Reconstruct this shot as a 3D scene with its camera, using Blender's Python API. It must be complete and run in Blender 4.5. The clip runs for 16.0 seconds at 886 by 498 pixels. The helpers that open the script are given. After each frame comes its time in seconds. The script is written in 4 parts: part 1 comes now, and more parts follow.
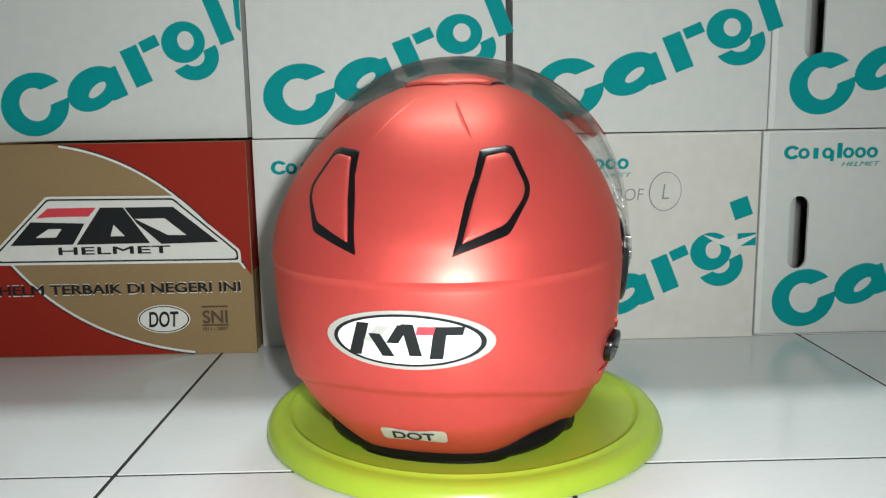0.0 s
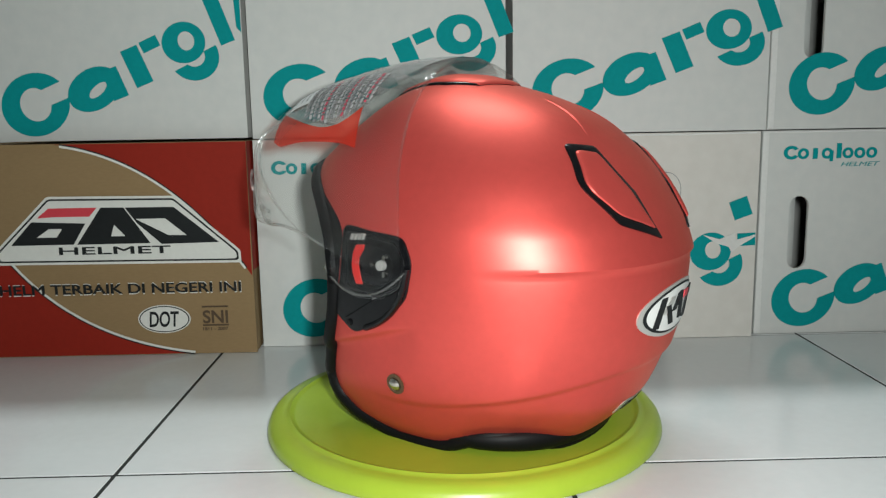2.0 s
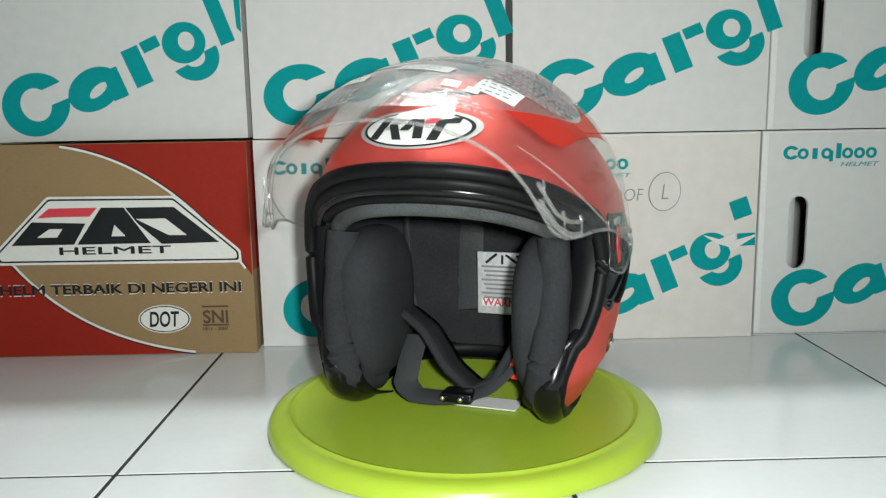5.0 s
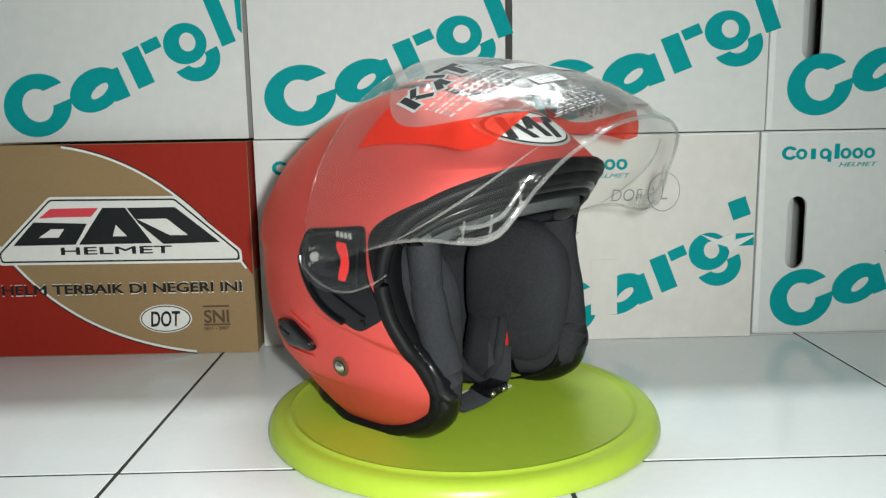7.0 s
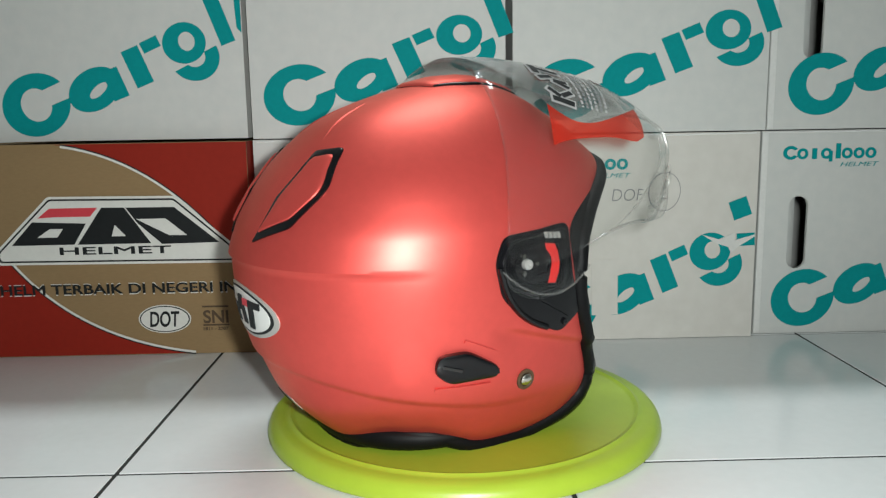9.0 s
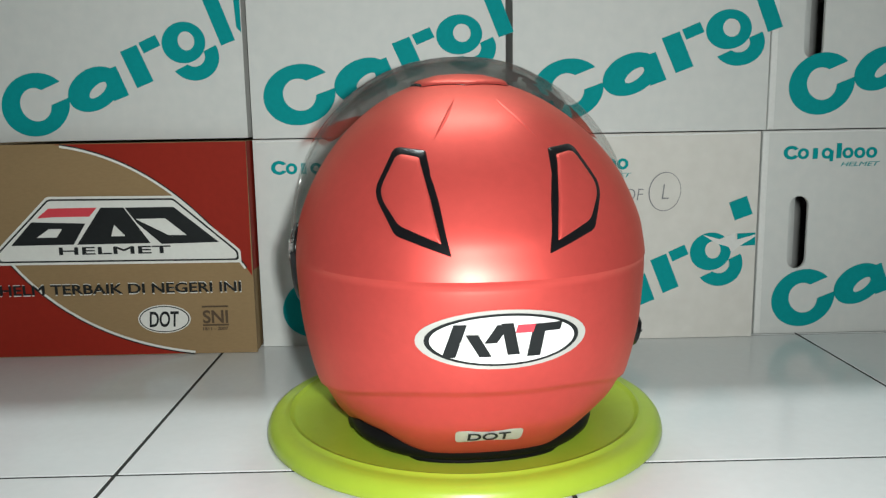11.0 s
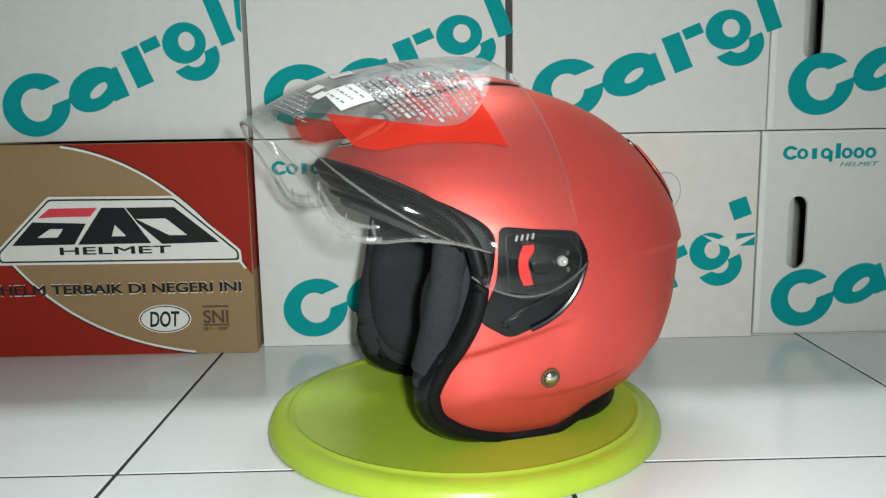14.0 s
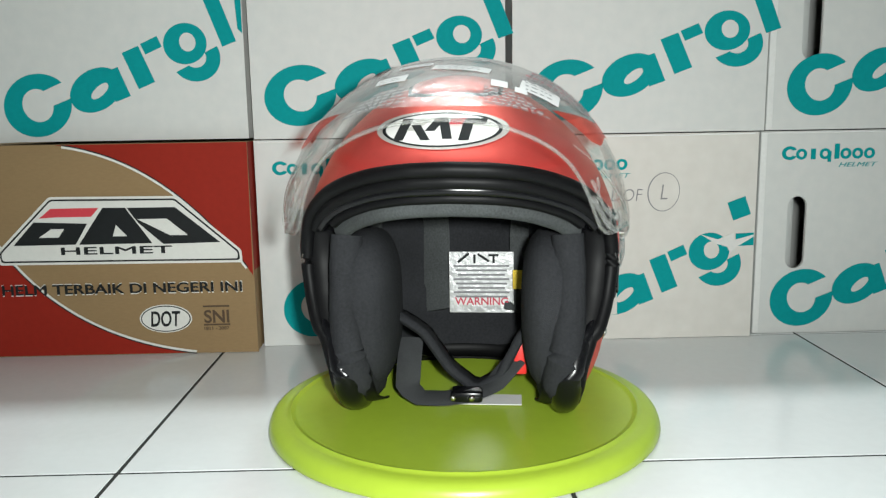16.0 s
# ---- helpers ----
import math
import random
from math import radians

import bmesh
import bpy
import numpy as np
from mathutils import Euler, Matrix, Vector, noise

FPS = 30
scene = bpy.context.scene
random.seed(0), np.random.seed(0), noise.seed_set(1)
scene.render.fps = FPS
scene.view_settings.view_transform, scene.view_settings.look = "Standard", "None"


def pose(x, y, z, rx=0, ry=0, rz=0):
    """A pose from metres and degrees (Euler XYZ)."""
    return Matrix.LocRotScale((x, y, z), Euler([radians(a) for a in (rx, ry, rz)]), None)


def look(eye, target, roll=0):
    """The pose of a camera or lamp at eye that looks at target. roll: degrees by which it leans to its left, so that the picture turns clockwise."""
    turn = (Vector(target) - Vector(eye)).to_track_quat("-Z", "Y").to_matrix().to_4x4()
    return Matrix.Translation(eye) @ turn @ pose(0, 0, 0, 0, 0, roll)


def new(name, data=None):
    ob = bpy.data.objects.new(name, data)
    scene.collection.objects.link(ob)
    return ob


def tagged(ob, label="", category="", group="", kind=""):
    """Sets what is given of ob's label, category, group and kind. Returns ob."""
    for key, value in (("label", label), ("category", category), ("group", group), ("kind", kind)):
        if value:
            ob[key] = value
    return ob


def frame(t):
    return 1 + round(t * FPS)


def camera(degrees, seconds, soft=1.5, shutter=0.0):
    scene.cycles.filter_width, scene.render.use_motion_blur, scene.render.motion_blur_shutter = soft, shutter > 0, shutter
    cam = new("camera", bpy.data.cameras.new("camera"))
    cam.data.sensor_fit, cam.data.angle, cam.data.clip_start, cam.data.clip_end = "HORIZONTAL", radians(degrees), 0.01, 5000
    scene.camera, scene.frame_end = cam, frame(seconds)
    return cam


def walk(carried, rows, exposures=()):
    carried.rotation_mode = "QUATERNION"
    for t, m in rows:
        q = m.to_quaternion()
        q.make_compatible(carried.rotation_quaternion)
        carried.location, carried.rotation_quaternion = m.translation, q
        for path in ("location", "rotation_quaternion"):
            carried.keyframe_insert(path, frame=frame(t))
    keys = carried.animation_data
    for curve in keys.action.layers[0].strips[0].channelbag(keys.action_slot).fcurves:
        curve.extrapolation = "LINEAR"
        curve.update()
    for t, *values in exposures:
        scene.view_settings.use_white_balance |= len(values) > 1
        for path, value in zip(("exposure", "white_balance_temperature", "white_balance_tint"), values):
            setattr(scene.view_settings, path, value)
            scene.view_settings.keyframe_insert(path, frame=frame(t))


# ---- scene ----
# ------------------------------------------------------------------ camera
cam = camera(58.78, 16.0, soft=1.3)
EYE = Vector((0.0, 0.0, 0.2312))
AHEAD = Vector((0.01573, 0.98631, -0.16416))


def seat_of_camera(back):
    """The camera's pose, drawn back by so many metres along its axis."""
    eye = EYE - AHEAD * back
    return look(eye, eye + AHEAD, -0.99)


DRAWN_BACK = [(0, 0), (1.0, 0), (1.6, .0012), (2.5, .0012), (3.0, .0003), (4.2, .0003), (6.3, .0052), (7.4, .0052), (8.1, .0030),
              (9.2, .0026), (11.3, .0012), (12.5, .0014), (13.1, .0028), (15.0, .0030), (15.5, .0048), (16.0, .0054)]
EXPOSURE = [(0, 0.12), (0.5, 0.01), (1.0, 0.03), (2.0, -0.12), (3.0, -0.14), (3.5, 0.11), (4.2, 0.3), (6.3, 0.32), (7.2, 0.34), (8.0, 0.26), (9.2, -0.04), (11.3, 0.01), (12.0, -0.04), (13.0, -0.06), (14.0, 0.17), (15.0, 0.31), (16.0, 0.36)]
walk(cam, [(t, seat_of_camera(b)) for t, b in DRAWN_BACK], exposures=EXPOSURE)

# ------------------------------------------------------------------ world and lights
world = bpy.data.worlds.new("world")
scene.world = world
world.use_nodes = True
world.node_tree.nodes["Background"].inputs[0].default_value = (0.8, 0.9, 1.0, 1)
world.node_tree.nodes["Background"].inputs[1].default_value = 0.05


def lamp(name, m, power, sx, sy, colour=(1, 1, 1), spread=180):
    data = bpy.data.lights.new(name, "AREA")
    data.shape, data.size, data.size_y, data.energy, data.color, data.spread = "RECTANGLE", sx, sy, power, colour, radians(spread)
    ob = new(name, data)
    ob.matrix_world = m
    return ob


# the small white light beside the lens, and the tube lamp on the ceiling
lamp("torch_light", look((0.034, 0.005, 0.246), (0.01, 0.75, 0.12)), 2.7, 0.022, 0.022, (0.95, 1.0, 0.97), 150)
lamp("ceiling_tube_light", look((0.05, 1.65, 2.60), (0.05, 1.65, 0)), 36.0, 1.2, 0.25, (0.90, 1.0, 1.0))

# ------------------------------------------------------------------ materials


def mat(name, colour, rough=0.5, metal=0.0, vary=0.06, scale=60.0, bump=0.0, bump_scale=400.0, spec=0.5, coat=0.0, wear=None, stretch=(1, 1, 1)):
    """A painted, printed or moulded surface with a broad and a fine variation of colour and fine relief."""
    m = bpy.data.materials.new(name)
    m.use_nodes = True
    nt = m.node_tree
    b = nt.nodes["Principled BSDF"]
    b.inputs["Roughness"].default_value, b.inputs["Metallic"].default_value = rough, metal
    b.inputs["Specular IOR Level"].default_value, b.inputs["Coat Weight"].default_value = spec, coat
    co = nt.nodes.new("ShaderNodeTexCoord")
    mp = nt.nodes.new("ShaderNodeMapping")
    mp.inputs["Scale"].default_value = stretch
    nt.links.new(co.outputs["Object"], mp.inputs["Vector"])
    big, fine = nt.nodes.new("ShaderNodeTexNoise"), nt.nodes.new("ShaderNodeTexNoise")
    big.inputs["Scale"].default_value, fine.inputs["Scale"].default_value = scale / 6, scale * 4
    big.inputs["Detail"].default_value = 3
    for n in (big, fine):
        nt.links.new(mp.outputs["Vector"], n.inputs["Vector"])
    add = nt.nodes.new("ShaderNodeMath")
    add.operation = "ADD"
    nt.links.new(big.outputs["Fac"], add.inputs[0]), nt.links.new(fine.outputs["Fac"], add.inputs[1])
    ramp = nt.nodes.new("ShaderNodeValToRGB")
    ramp.color_ramp.elements[0].position, ramp.color_ramp.elements[1].position = 0.30, 0.75
    ramp.color_ramp.elements[0].color = (*[c * (1 - vary) for c in colour], 1)
    ramp.color_ramp.elements[1].color = (*[min(1, c * (1 + vary)) for c in (wear or colour)], 1)
    half = nt.nodes.new("ShaderNodeMath")
    half.operation, half.inputs[1].default_value = "MULTIPLY", 0.5
    nt.links.new(add.outputs[0], half.inputs[0]), nt.links.new(half.outputs[0], ramp.inputs["Fac"])
    nt.links.new(ramp.outputs["Color"], b.inputs["Base Color"])
    if bump:
        n = nt.nodes.new("ShaderNodeTexNoise")
        n.inputs["Scale"].default_value, n.inputs["Detail"].default_value = bump_scale, 2
        nt.links.new(mp.outputs["Vector"], n.inputs["Vector"])
        bp = nt.nodes.new("ShaderNodeBump")
        bp.inputs["Strength"].default_value, bp.inputs["Distance"].default_value = bump, 0.001
        nt.links.new(n.outputs["Fac"], bp.inputs["Height"]), nt.links.new(bp.outputs["Normal"], b.inputs["Normal"])
    return m


def clear(name, tint, gloss=1.0, rough=0.03, body=0.0, body_colour=(0.8, 0.8, 0.8), wrinkle=0.0):
    """Clear or tinted plastic: see-through, with gloss that rises at the rim, and a share of milky or printed body."""
    m = bpy.data.materials.new(name)
    m.use_nodes = True
    nt = m.node_tree
    nt.nodes.remove(nt.nodes["Principled BSDF"])
    out = nt.nodes["Material Output"]
    see, shine, fres = nt.nodes.new("ShaderNodeBsdfTransparent"), nt.nodes.new("ShaderNodeBsdfGlossy"), nt.nodes.new("ShaderNodeLayerWeight")
    rise, base = nt.nodes.new("ShaderNodeMath"), nt.nodes.new("ShaderNodeMath")
    dif, m1, m2, k = nt.nodes.new("ShaderNodeBsdfDiffuse"), nt.nodes.new("ShaderNodeMixShader"), nt.nodes.new("ShaderNodeMixShader"), nt.nodes.new("ShaderNodeMath")
    see.inputs[0].default_value, dif.inputs[0].default_value = (*tint, 1), (*body_colour, 1)
    shine.inputs["Roughness"].default_value, fres.inputs["Blend"].default_value = rough, 0.5
    rise.operation, rise.inputs[1].default_value = "POWER", 4.0
    base.operation, base.inputs[1].default_value, base.inputs[2].default_value = "MULTIPLY_ADD", 0.42, 0.03
    k.operation, k.inputs[1].default_value = "MULTIPLY", gloss
    m1.inputs[0].default_value = body
    if wrinkle:
        co, n, bp = nt.nodes.new("ShaderNodeTexCoord"), nt.nodes.new("ShaderNodeTexNoise"), nt.nodes.new("ShaderNodeBump")
        n.inputs["Scale"].default_value, n.inputs["Detail"].default_value = 55, 4
        bp.inputs["Strength"].default_value, bp.inputs["Distance"].default_value = wrinkle, 0.004
        nt.links.new(co.outputs["Object"], n.inputs["Vector"]), nt.links.new(n.outputs["Fac"], bp.inputs["Height"])
        nt.links.new(bp.outputs["Normal"], shine.inputs["Normal"])
    nt.links.new(see.outputs[0], m1.inputs[1]), nt.links.new(dif.outputs[0], m1.inputs[2])
    nt.links.new(fres.outputs["Facing"], rise.inputs[0]), nt.links.new(rise.outputs[0], base.inputs[0]), nt.links.new(base.outputs[0], k.inputs[0]), nt.links.new(k.outputs[0], m2.inputs[0])
    nt.links.new(m1.outputs[0], m2.inputs[1]), nt.links.new(shine.outputs[0], m2.inputs[2])
    nt.links.new(m2.outputs[0], out.inputs["Surface"])
    return m


TILE = mat("white_glazed_tile", (0.74, 0.76, 0.76), 0.16, vary=0.03, scale=30, bump=0.05, bump_scale=25)
PLATE = mat("satin_black_moulding", (0.007, 0.007, 0.008), 0.34, vary=0.5, scale=200, bump=0.5, bump_scale=260, spec=0.5)
GROUT = mat("dark_grout", (0.022, 0.024, 0.022), 0.9, vary=0.3, bump=0.5)
WALL = mat("white_wall_paint", (0.50, 0.50, 0.48), 0.85, vary=0.04, scale=8, bump=0.2)
CARTON = mat("white_carton", (0.61, 0.625, 0.61), 0.62, vary=0.05, scale=20, bump=0.12, bump_scale=90, wear=(0.625, 0.625, 0.60))
CARTON_AGED = mat("yellowed_white_carton", (0.63, 0.605, 0.56), 0.65, vary=0.06, scale=14, bump=0.15, bump_scale=90, wear=(0.65, 0.63, 0.59))
CARTON_EDGE = mat("white_carton_fold", (0.72, 0.72, 0.70), 0.7, vary=0.06, scale=80, bump=0.4)
CARTON_DARK = mat("raw_carton_inside", (0.10, 0.095, 0.085), 0.9, vary=0.2, bump=0.3)
KRAFT = mat("brown_kraft_carton", (0.275, 0.184, 0.092), 0.75, spec=0.2, vary=0.08, scale=40, bump=0.15, bump_scale=200, stretch=(1, 1, 3))
TEAL = mat("teal_print", (0.001, 0.280, 0.290), 0.75, vary=0.08, scale=60, bump=0.08, spec=0.12)
PRINT_RED = mat("dark_red_print", (0.275, 0.019, 0.010), 0.65, vary=0.09, scale=40, bump=0.06, spec=0.15)
PRINT_WHITE = mat("white_print", (0.70, 0.70, 0.66), 0.5, vary=0.05, scale=60)
PRINT_BLACK = mat("black_print", (0.010, 0.012, 0.013), 0.6, vary=0.2, scale=60, spec=0.25)
PRINT_PINK = mat("pinkish_red_print", (0.62, 0.045, 0.065), 0.5, vary=0.06, scale=60)
PRINT_BROWN = mat("dark_brown_print", (0.07, 0.04, 0.018), 0.6, vary=0.15, scale=60)
PENCIL = mat("faint_pen_ink", (0.22, 0.22, 0.23), 0.6, vary=0.2, scale=300)
PAPER = mat("torn_paper", (0.68, 0.675, 0.65), 0.8, vary=0.05, scale=100, bump=0.4)
LIME = mat("lime_green_plastic", (0.37, 0.51, 0.040), 0.32, vary=0.05, scale=25, bump=0.05, bump_scale=500)
BLACK_FOOT = mat("black_rubber_foot", (0.012, 0.012, 0.012), 0.7, vary=0.2)
RED = mat("matte_red_paint", (0.71, 0.088, 0.078), 0.44, 0.66, vary=0.05, scale=40, bump=0.03, bump_scale=2500, spec=0.8)
RED.node_tree.nodes["Principled BSDF"].inputs["Specular Tint"].default_value = (1.0, 0.80, 0.58, 1)
RED_GLOSS = mat("red_plastic", (0.75, 0.035, 0.03), 0.35, 0.0, vary=0.05)
RUBBER = mat("black_rubber_trim", (0.004, 0.004, 0.0045), 0.50, vary=0.2, scale=80, bump=0.03, spec=0.14)
PLASTIC = mat("glossy_black_plastic", (0.004, 0.004, 0.005), 0.24, vary=0.2, scale=60, spec=0.32)
CLOTH = mat("charcoal_lining_cloth", (0.027, 0.028, 0.031), 0.92, vary=0.3, scale=120, bump=0.6, bump_scale=1200, spec=0.12)
MESH_CLOTH = mat("grey_mesh_fabric", (0.062, 0.067, 0.068), 0.85, vary=0.45, scale=160, bump=0.9, bump_scale=1500, spec=0.2)
WEBBING = mat("black_webbing", (0.03, 0.032, 0.034), 0.8, vary=0.4, scale=250, bump=0.8, bump_scale=1500)
STEEL = mat("bright_steel", (0.62, 0.60, 0.55), 0.22, 1.0, vary=0.08)
SILVER = mat("silver_badge_print", (0.52, 0.51, 0.48), 0.3, 0.35, vary=0.08)
BADGE_WHITE = mat("white_badge", (0.80, 0.80, 0.78), 0.25, vary=0.02)
LABEL_WHITE = mat("white_fabric_label", (0.72, 0.71, 0.70), 0.7, vary=0.05)
FILM_TEXT = mat("pale_film_print", (0.42, 0.42, 0.42), 0.6, vary=0.1)
LABEL_RED = mat("red_label_print", (0.55, 0.06, 0.10), 0.7, vary=0.1)
LABEL_GREY = mat("grey_label_print", (0.22, 0.22, 0.23), 0.7, vary=0.1)
FOIL = mat("crinkled_foil_label", (0.72, 0.72, 0.73), 0.28, 0.45, vary=0.08, scale=90, bump=1.0, bump_scale=160)
YELLOW = mat("yellow_tag", (0.75, 0.52, 0.03), 0.6, vary=0.05)
VISOR = clear("clear_visor_plastic", (0.975, 0.98, 0.975), 1.0, 0.05, 0.005, (0.8, 0.8, 0.8), 0.06)
VISOR_EDGE = clear("clear_visor_edge", (0.92, 0.92, 0.91), 2.2, 0.10, 0.07, (0.80, 0.79, 0.77), 0.3)
FILM = clear("grey_printed_film", (0.93, 0.945, 0.94), 2.6, 0.24, 0.09, (0.62, 0.63, 0.63), 0.55)
FILM_RED = clear("red_printed_film", (0.95, 0.25, 0.18), 0.8, 0.25, 0.42, (0.74, 0.045, 0.025))
STICKER = mat("white_sticker", (0.78, 0.78, 0.78), 0.35, vary=0.04)
SMOKE = clear("smoked_clear_plastic", (0.86, 0.86, 0.87), 1.2, 0.04, 0.01, (0.10, 0.10, 0.10))

# ------------------------------------------------------------------ mesh helpers


def part(name, bm, material, parent=None, label="", shift=None, smooth=True, solid=0.0):
    """Link a bmesh as one mesh object under its thing."""
    if shift is not None:
        bmesh.ops.translate(bm, verts=bm.verts, vec=shift)
    me = bpy.data.meshes.new(name)
    bm.to_mesh(me)
    bm.free()
    me.materials.append(material)
    if smooth:
        me.polygons.foreach_set("use_smooth", [True] * len(me.polygons))
        me.set_sharp_from_angle(angle=radians(38))
    ob = new(name, me)
    ob.parent = parent
    if solid:
        md = ob.modifiers.new("thickness", "SOLIDIFY")
        md.thickness, md.offset = solid, 0
    return tagged(ob, label)


def thing(name, m, label, category, group="", kind=""):
    ob = new(name)
    ob.empty_display_size = 0.05
    ob.matrix_world = m
    return tagged(ob, label, category, group, kind)


def block(sx, sy, sz, at=(0, 0, 0), bevel=0.0, seg=2):
    bm = bmesh.new()
    bmesh.ops.create_cube(bm, size=1)
    bmesh.ops.scale(bm, vec=(sx, sy, sz), verts=bm.verts)
    if bevel:
        bmesh.ops.bevel(bm, geom=bm.edges[:], offset=bevel, segments=seg, affect="EDGES", profile=0.5)
    bmesh.ops.translate(bm, verts=bm.verts, vec=at)
    return bm


def grid(rows, closed=False, wrap=False):
    """A surface through rows of points; closed joins each row's ends, wrap joins the last row to the first."""
    bm = bmesh.new()
    vs = [[bm.verts.new(p) for p in r] for r in rows]
    n = len(vs[0])
    pairs = list(zip(vs, vs[1:])) + ([(vs[-1], vs[0])] if wrap else [])
    for a, b in pairs:
        for i in range(n if closed else n - 1):
            j = (i + 1) % n
            bm.faces.new((a[i], a[j], b[j], b[i]))
    bmesh.ops.remove_doubles(bm, verts=bm.verts, dist=1e-6)
    bmesh.ops.recalc_face_normals(bm, faces=bm.faces)
    return bm


def lathe(profile, n=72):
    """A turned form from (radius, height) pairs."""
    rows = [[(r * math.cos(2 * math.pi * i / n), r * math.sin(2 * math.pi * i / n), z) for i in range(n)] for r, z in profile]
    return grid(rows, closed=True)


def sweep(path, rx, rz=None, n=10, closed=False, up=(0, 0, 1)):
    """A bar of oval section along a path of points; rx and rz may be functions of the share of the way."""
    path = [Vector(p) for p in path]
    rz = rx if rz is None else rz
    rows, m = [], len(path)
    for i, p in enumerate(path):
        a = path[(i - 1) % m] if closed or i else p
        b = path[(i + 1) % m] if closed or i < m - 1 else p
        t = (b - a).normalized()
        side = t.cross(Vector(up))
        if side.length < 1e-4:
            side = t.cross(Vector((1, 0, 0)))
        side.normalize()
        top = side.cross(t)
        s = i / max(1, m - 1)
        ux, uz = (rx(s) if callable(rx) else rx), (rz(s) if callable(rz) else rz)
        rows.append([p + side * ux * math.cos(2 * math.pi * k / n) + top * uz * math.sin(2 * math.pi * k / n) for k in range(n)])
    bm = grid(rows, closed=True, wrap=closed)
    if not closed:
        bm.verts.ensure_lookup_table()
        for r in (rows[0], rows[-1]):
            near = [min(bm.verts, key=lambda v: (v.co - q).length_squared) for q in r]
            try:
                bm.faces.new(near)
            except ValueError:
                pass
        bmesh.ops.recalc_face_normals(bm, faces=bm.faces)
    return bm


def ball(rx, ry, rz, at=(0, 0, 0), power=1.0, u=28, v=18):
    """A rounded pad: an ellipsoid, boxier for a power below 1."""
    sp = lambda c: math.copysign(abs(c) ** power, c)
    rows = []
    for j in range(v + 1):
        b = -math.pi / 2 + math.pi * j / v
        rows.append([(at[0] + rx * sp(math.cos(b)) * sp(math.cos(2 * math.pi * i / u)), at[1] + ry * sp(math.cos(b)) * sp(math.sin(2 * math.pi * i / u)),
                      at[2] + rz * sp(math.sin(b))) for i in range(u)])
    return grid(rows, closed=True)


def smoothstep(a, b, x):
    t = max(0.0, min(1.0, (x - a) / (b - a)))
    return t * t * (3 - 2 * t)


def spline(xs, ys):
    """A smooth curve through the given heights, without overshoot."""
    xs, ys = list(xs), list(ys)
    n = len(xs)
    d = [(ys[i + 1] - ys[i]) / (xs[i + 1] - xs[i]) for i in range(n - 1)]
    m = [d[0]] + [0 if d[i - 1] * d[i] <= 0 else 2 * d[i - 1] * d[i] / (d[i - 1] + d[i]) for i in range(1, n - 1)] + [d[-1]]

    def f(x):
        x = max(xs[0], min(xs[-1], x))
        i = min(n - 2, max(0, next((k for k in range(n - 1) if x <= xs[k + 1]), n - 2)))
        h = xs[i + 1] - xs[i]
        t = (x - xs[i]) / h
        return ((2 * t**3 - 3 * t**2 + 1) * ys[i] + (t**3 - 2 * t**2 + t) * h * m[i] + (3 * t**2 - 2 * t**3) * ys[i + 1] + (t**3 - t**2) * h * m[i + 1])
    return f


def bezier(a, b, c, n=24):
    return [((1 - t)**2 * a[0] + 2 * t * (1 - t) * b[0] + t * t * c[0], (1 - t)**2 * a[1] + 2 * t * (1 - t) * b[1] + t * t * c[1]) for t in [i / n for i in range(n + 1)]]


def flat(loop, thick=0.0004):
    """A thin printed or cut piece in the xz plane, its face towards -y."""
    bm = bmesh.new()
    f = bm.faces.new([bm.verts.new((x, 0, z)) for x, z in loop])
    ret = bmesh.ops.extrude_face_region(bm, geom=[f])
    bmesh.ops.translate(bm, verts=[v for v in ret["geom"] if isinstance(v, bmesh.types.BMVert)], vec=(0, -thick, 0))
    bmesh.ops.triangulate(bm, faces=bm.faces[:])
    bmesh.ops.recalc_face_normals(bm, faces=bm.faces)
    return bm


def fan(loop, thick):
    """A thin flat plate filled from its middle."""
    cx, cz = sum(p[0] for p in loop) / len(loop), sum(p[1] for p in loop) / len(loop)
    return grid([[(x, 0, z) for x, z in loop], [(x, -thick, z) for x, z in loop], [(cx, -thick, cz) for _ in loop]], closed=True)


def band(outer, inner, thick=0.0004, closed=True):
    """A thin flat ring or ribbon between two loops of equal count."""
    return grid([[(x, 0, z) for x, z in inner], [(x, -thick, z) for x, z in inner], [(x, -thick, z) for x, z in outer], [(x, 0, z) for x, z in outer]], closed=closed)


def oval(cx, cz, rx, rz, turn=0.0, a0=0.0, a1=360.0, n=40):
    c, s = math.cos(radians(turn)), math.sin(radians(turn))
    whole = abs(a1 - a0) >= 359.9
    out = []
    for i in range(n if whole else n + 1):
        a = radians(a0 + (a1 - a0) * i / n)
        x, z = rx * math.cos(a), rz * math.sin(a)
        out.append((cx + c * x - s * z, cz + s * x + c * z))
    return out


def bar(cx, cz, w, h, turn=0.0, lean=0.0):
    c, s = math.cos(radians(turn)), math.sin(radians(turn))
    pts = [(-w / 2 - lean, -h / 2), (w / 2 - lean, -h / 2), (w / 2 + lean, h / 2), (-w / 2 + lean, h / 2)]
    return [(cx + c * x - s * z, cz + s * x + c * z) for x, z in pts]


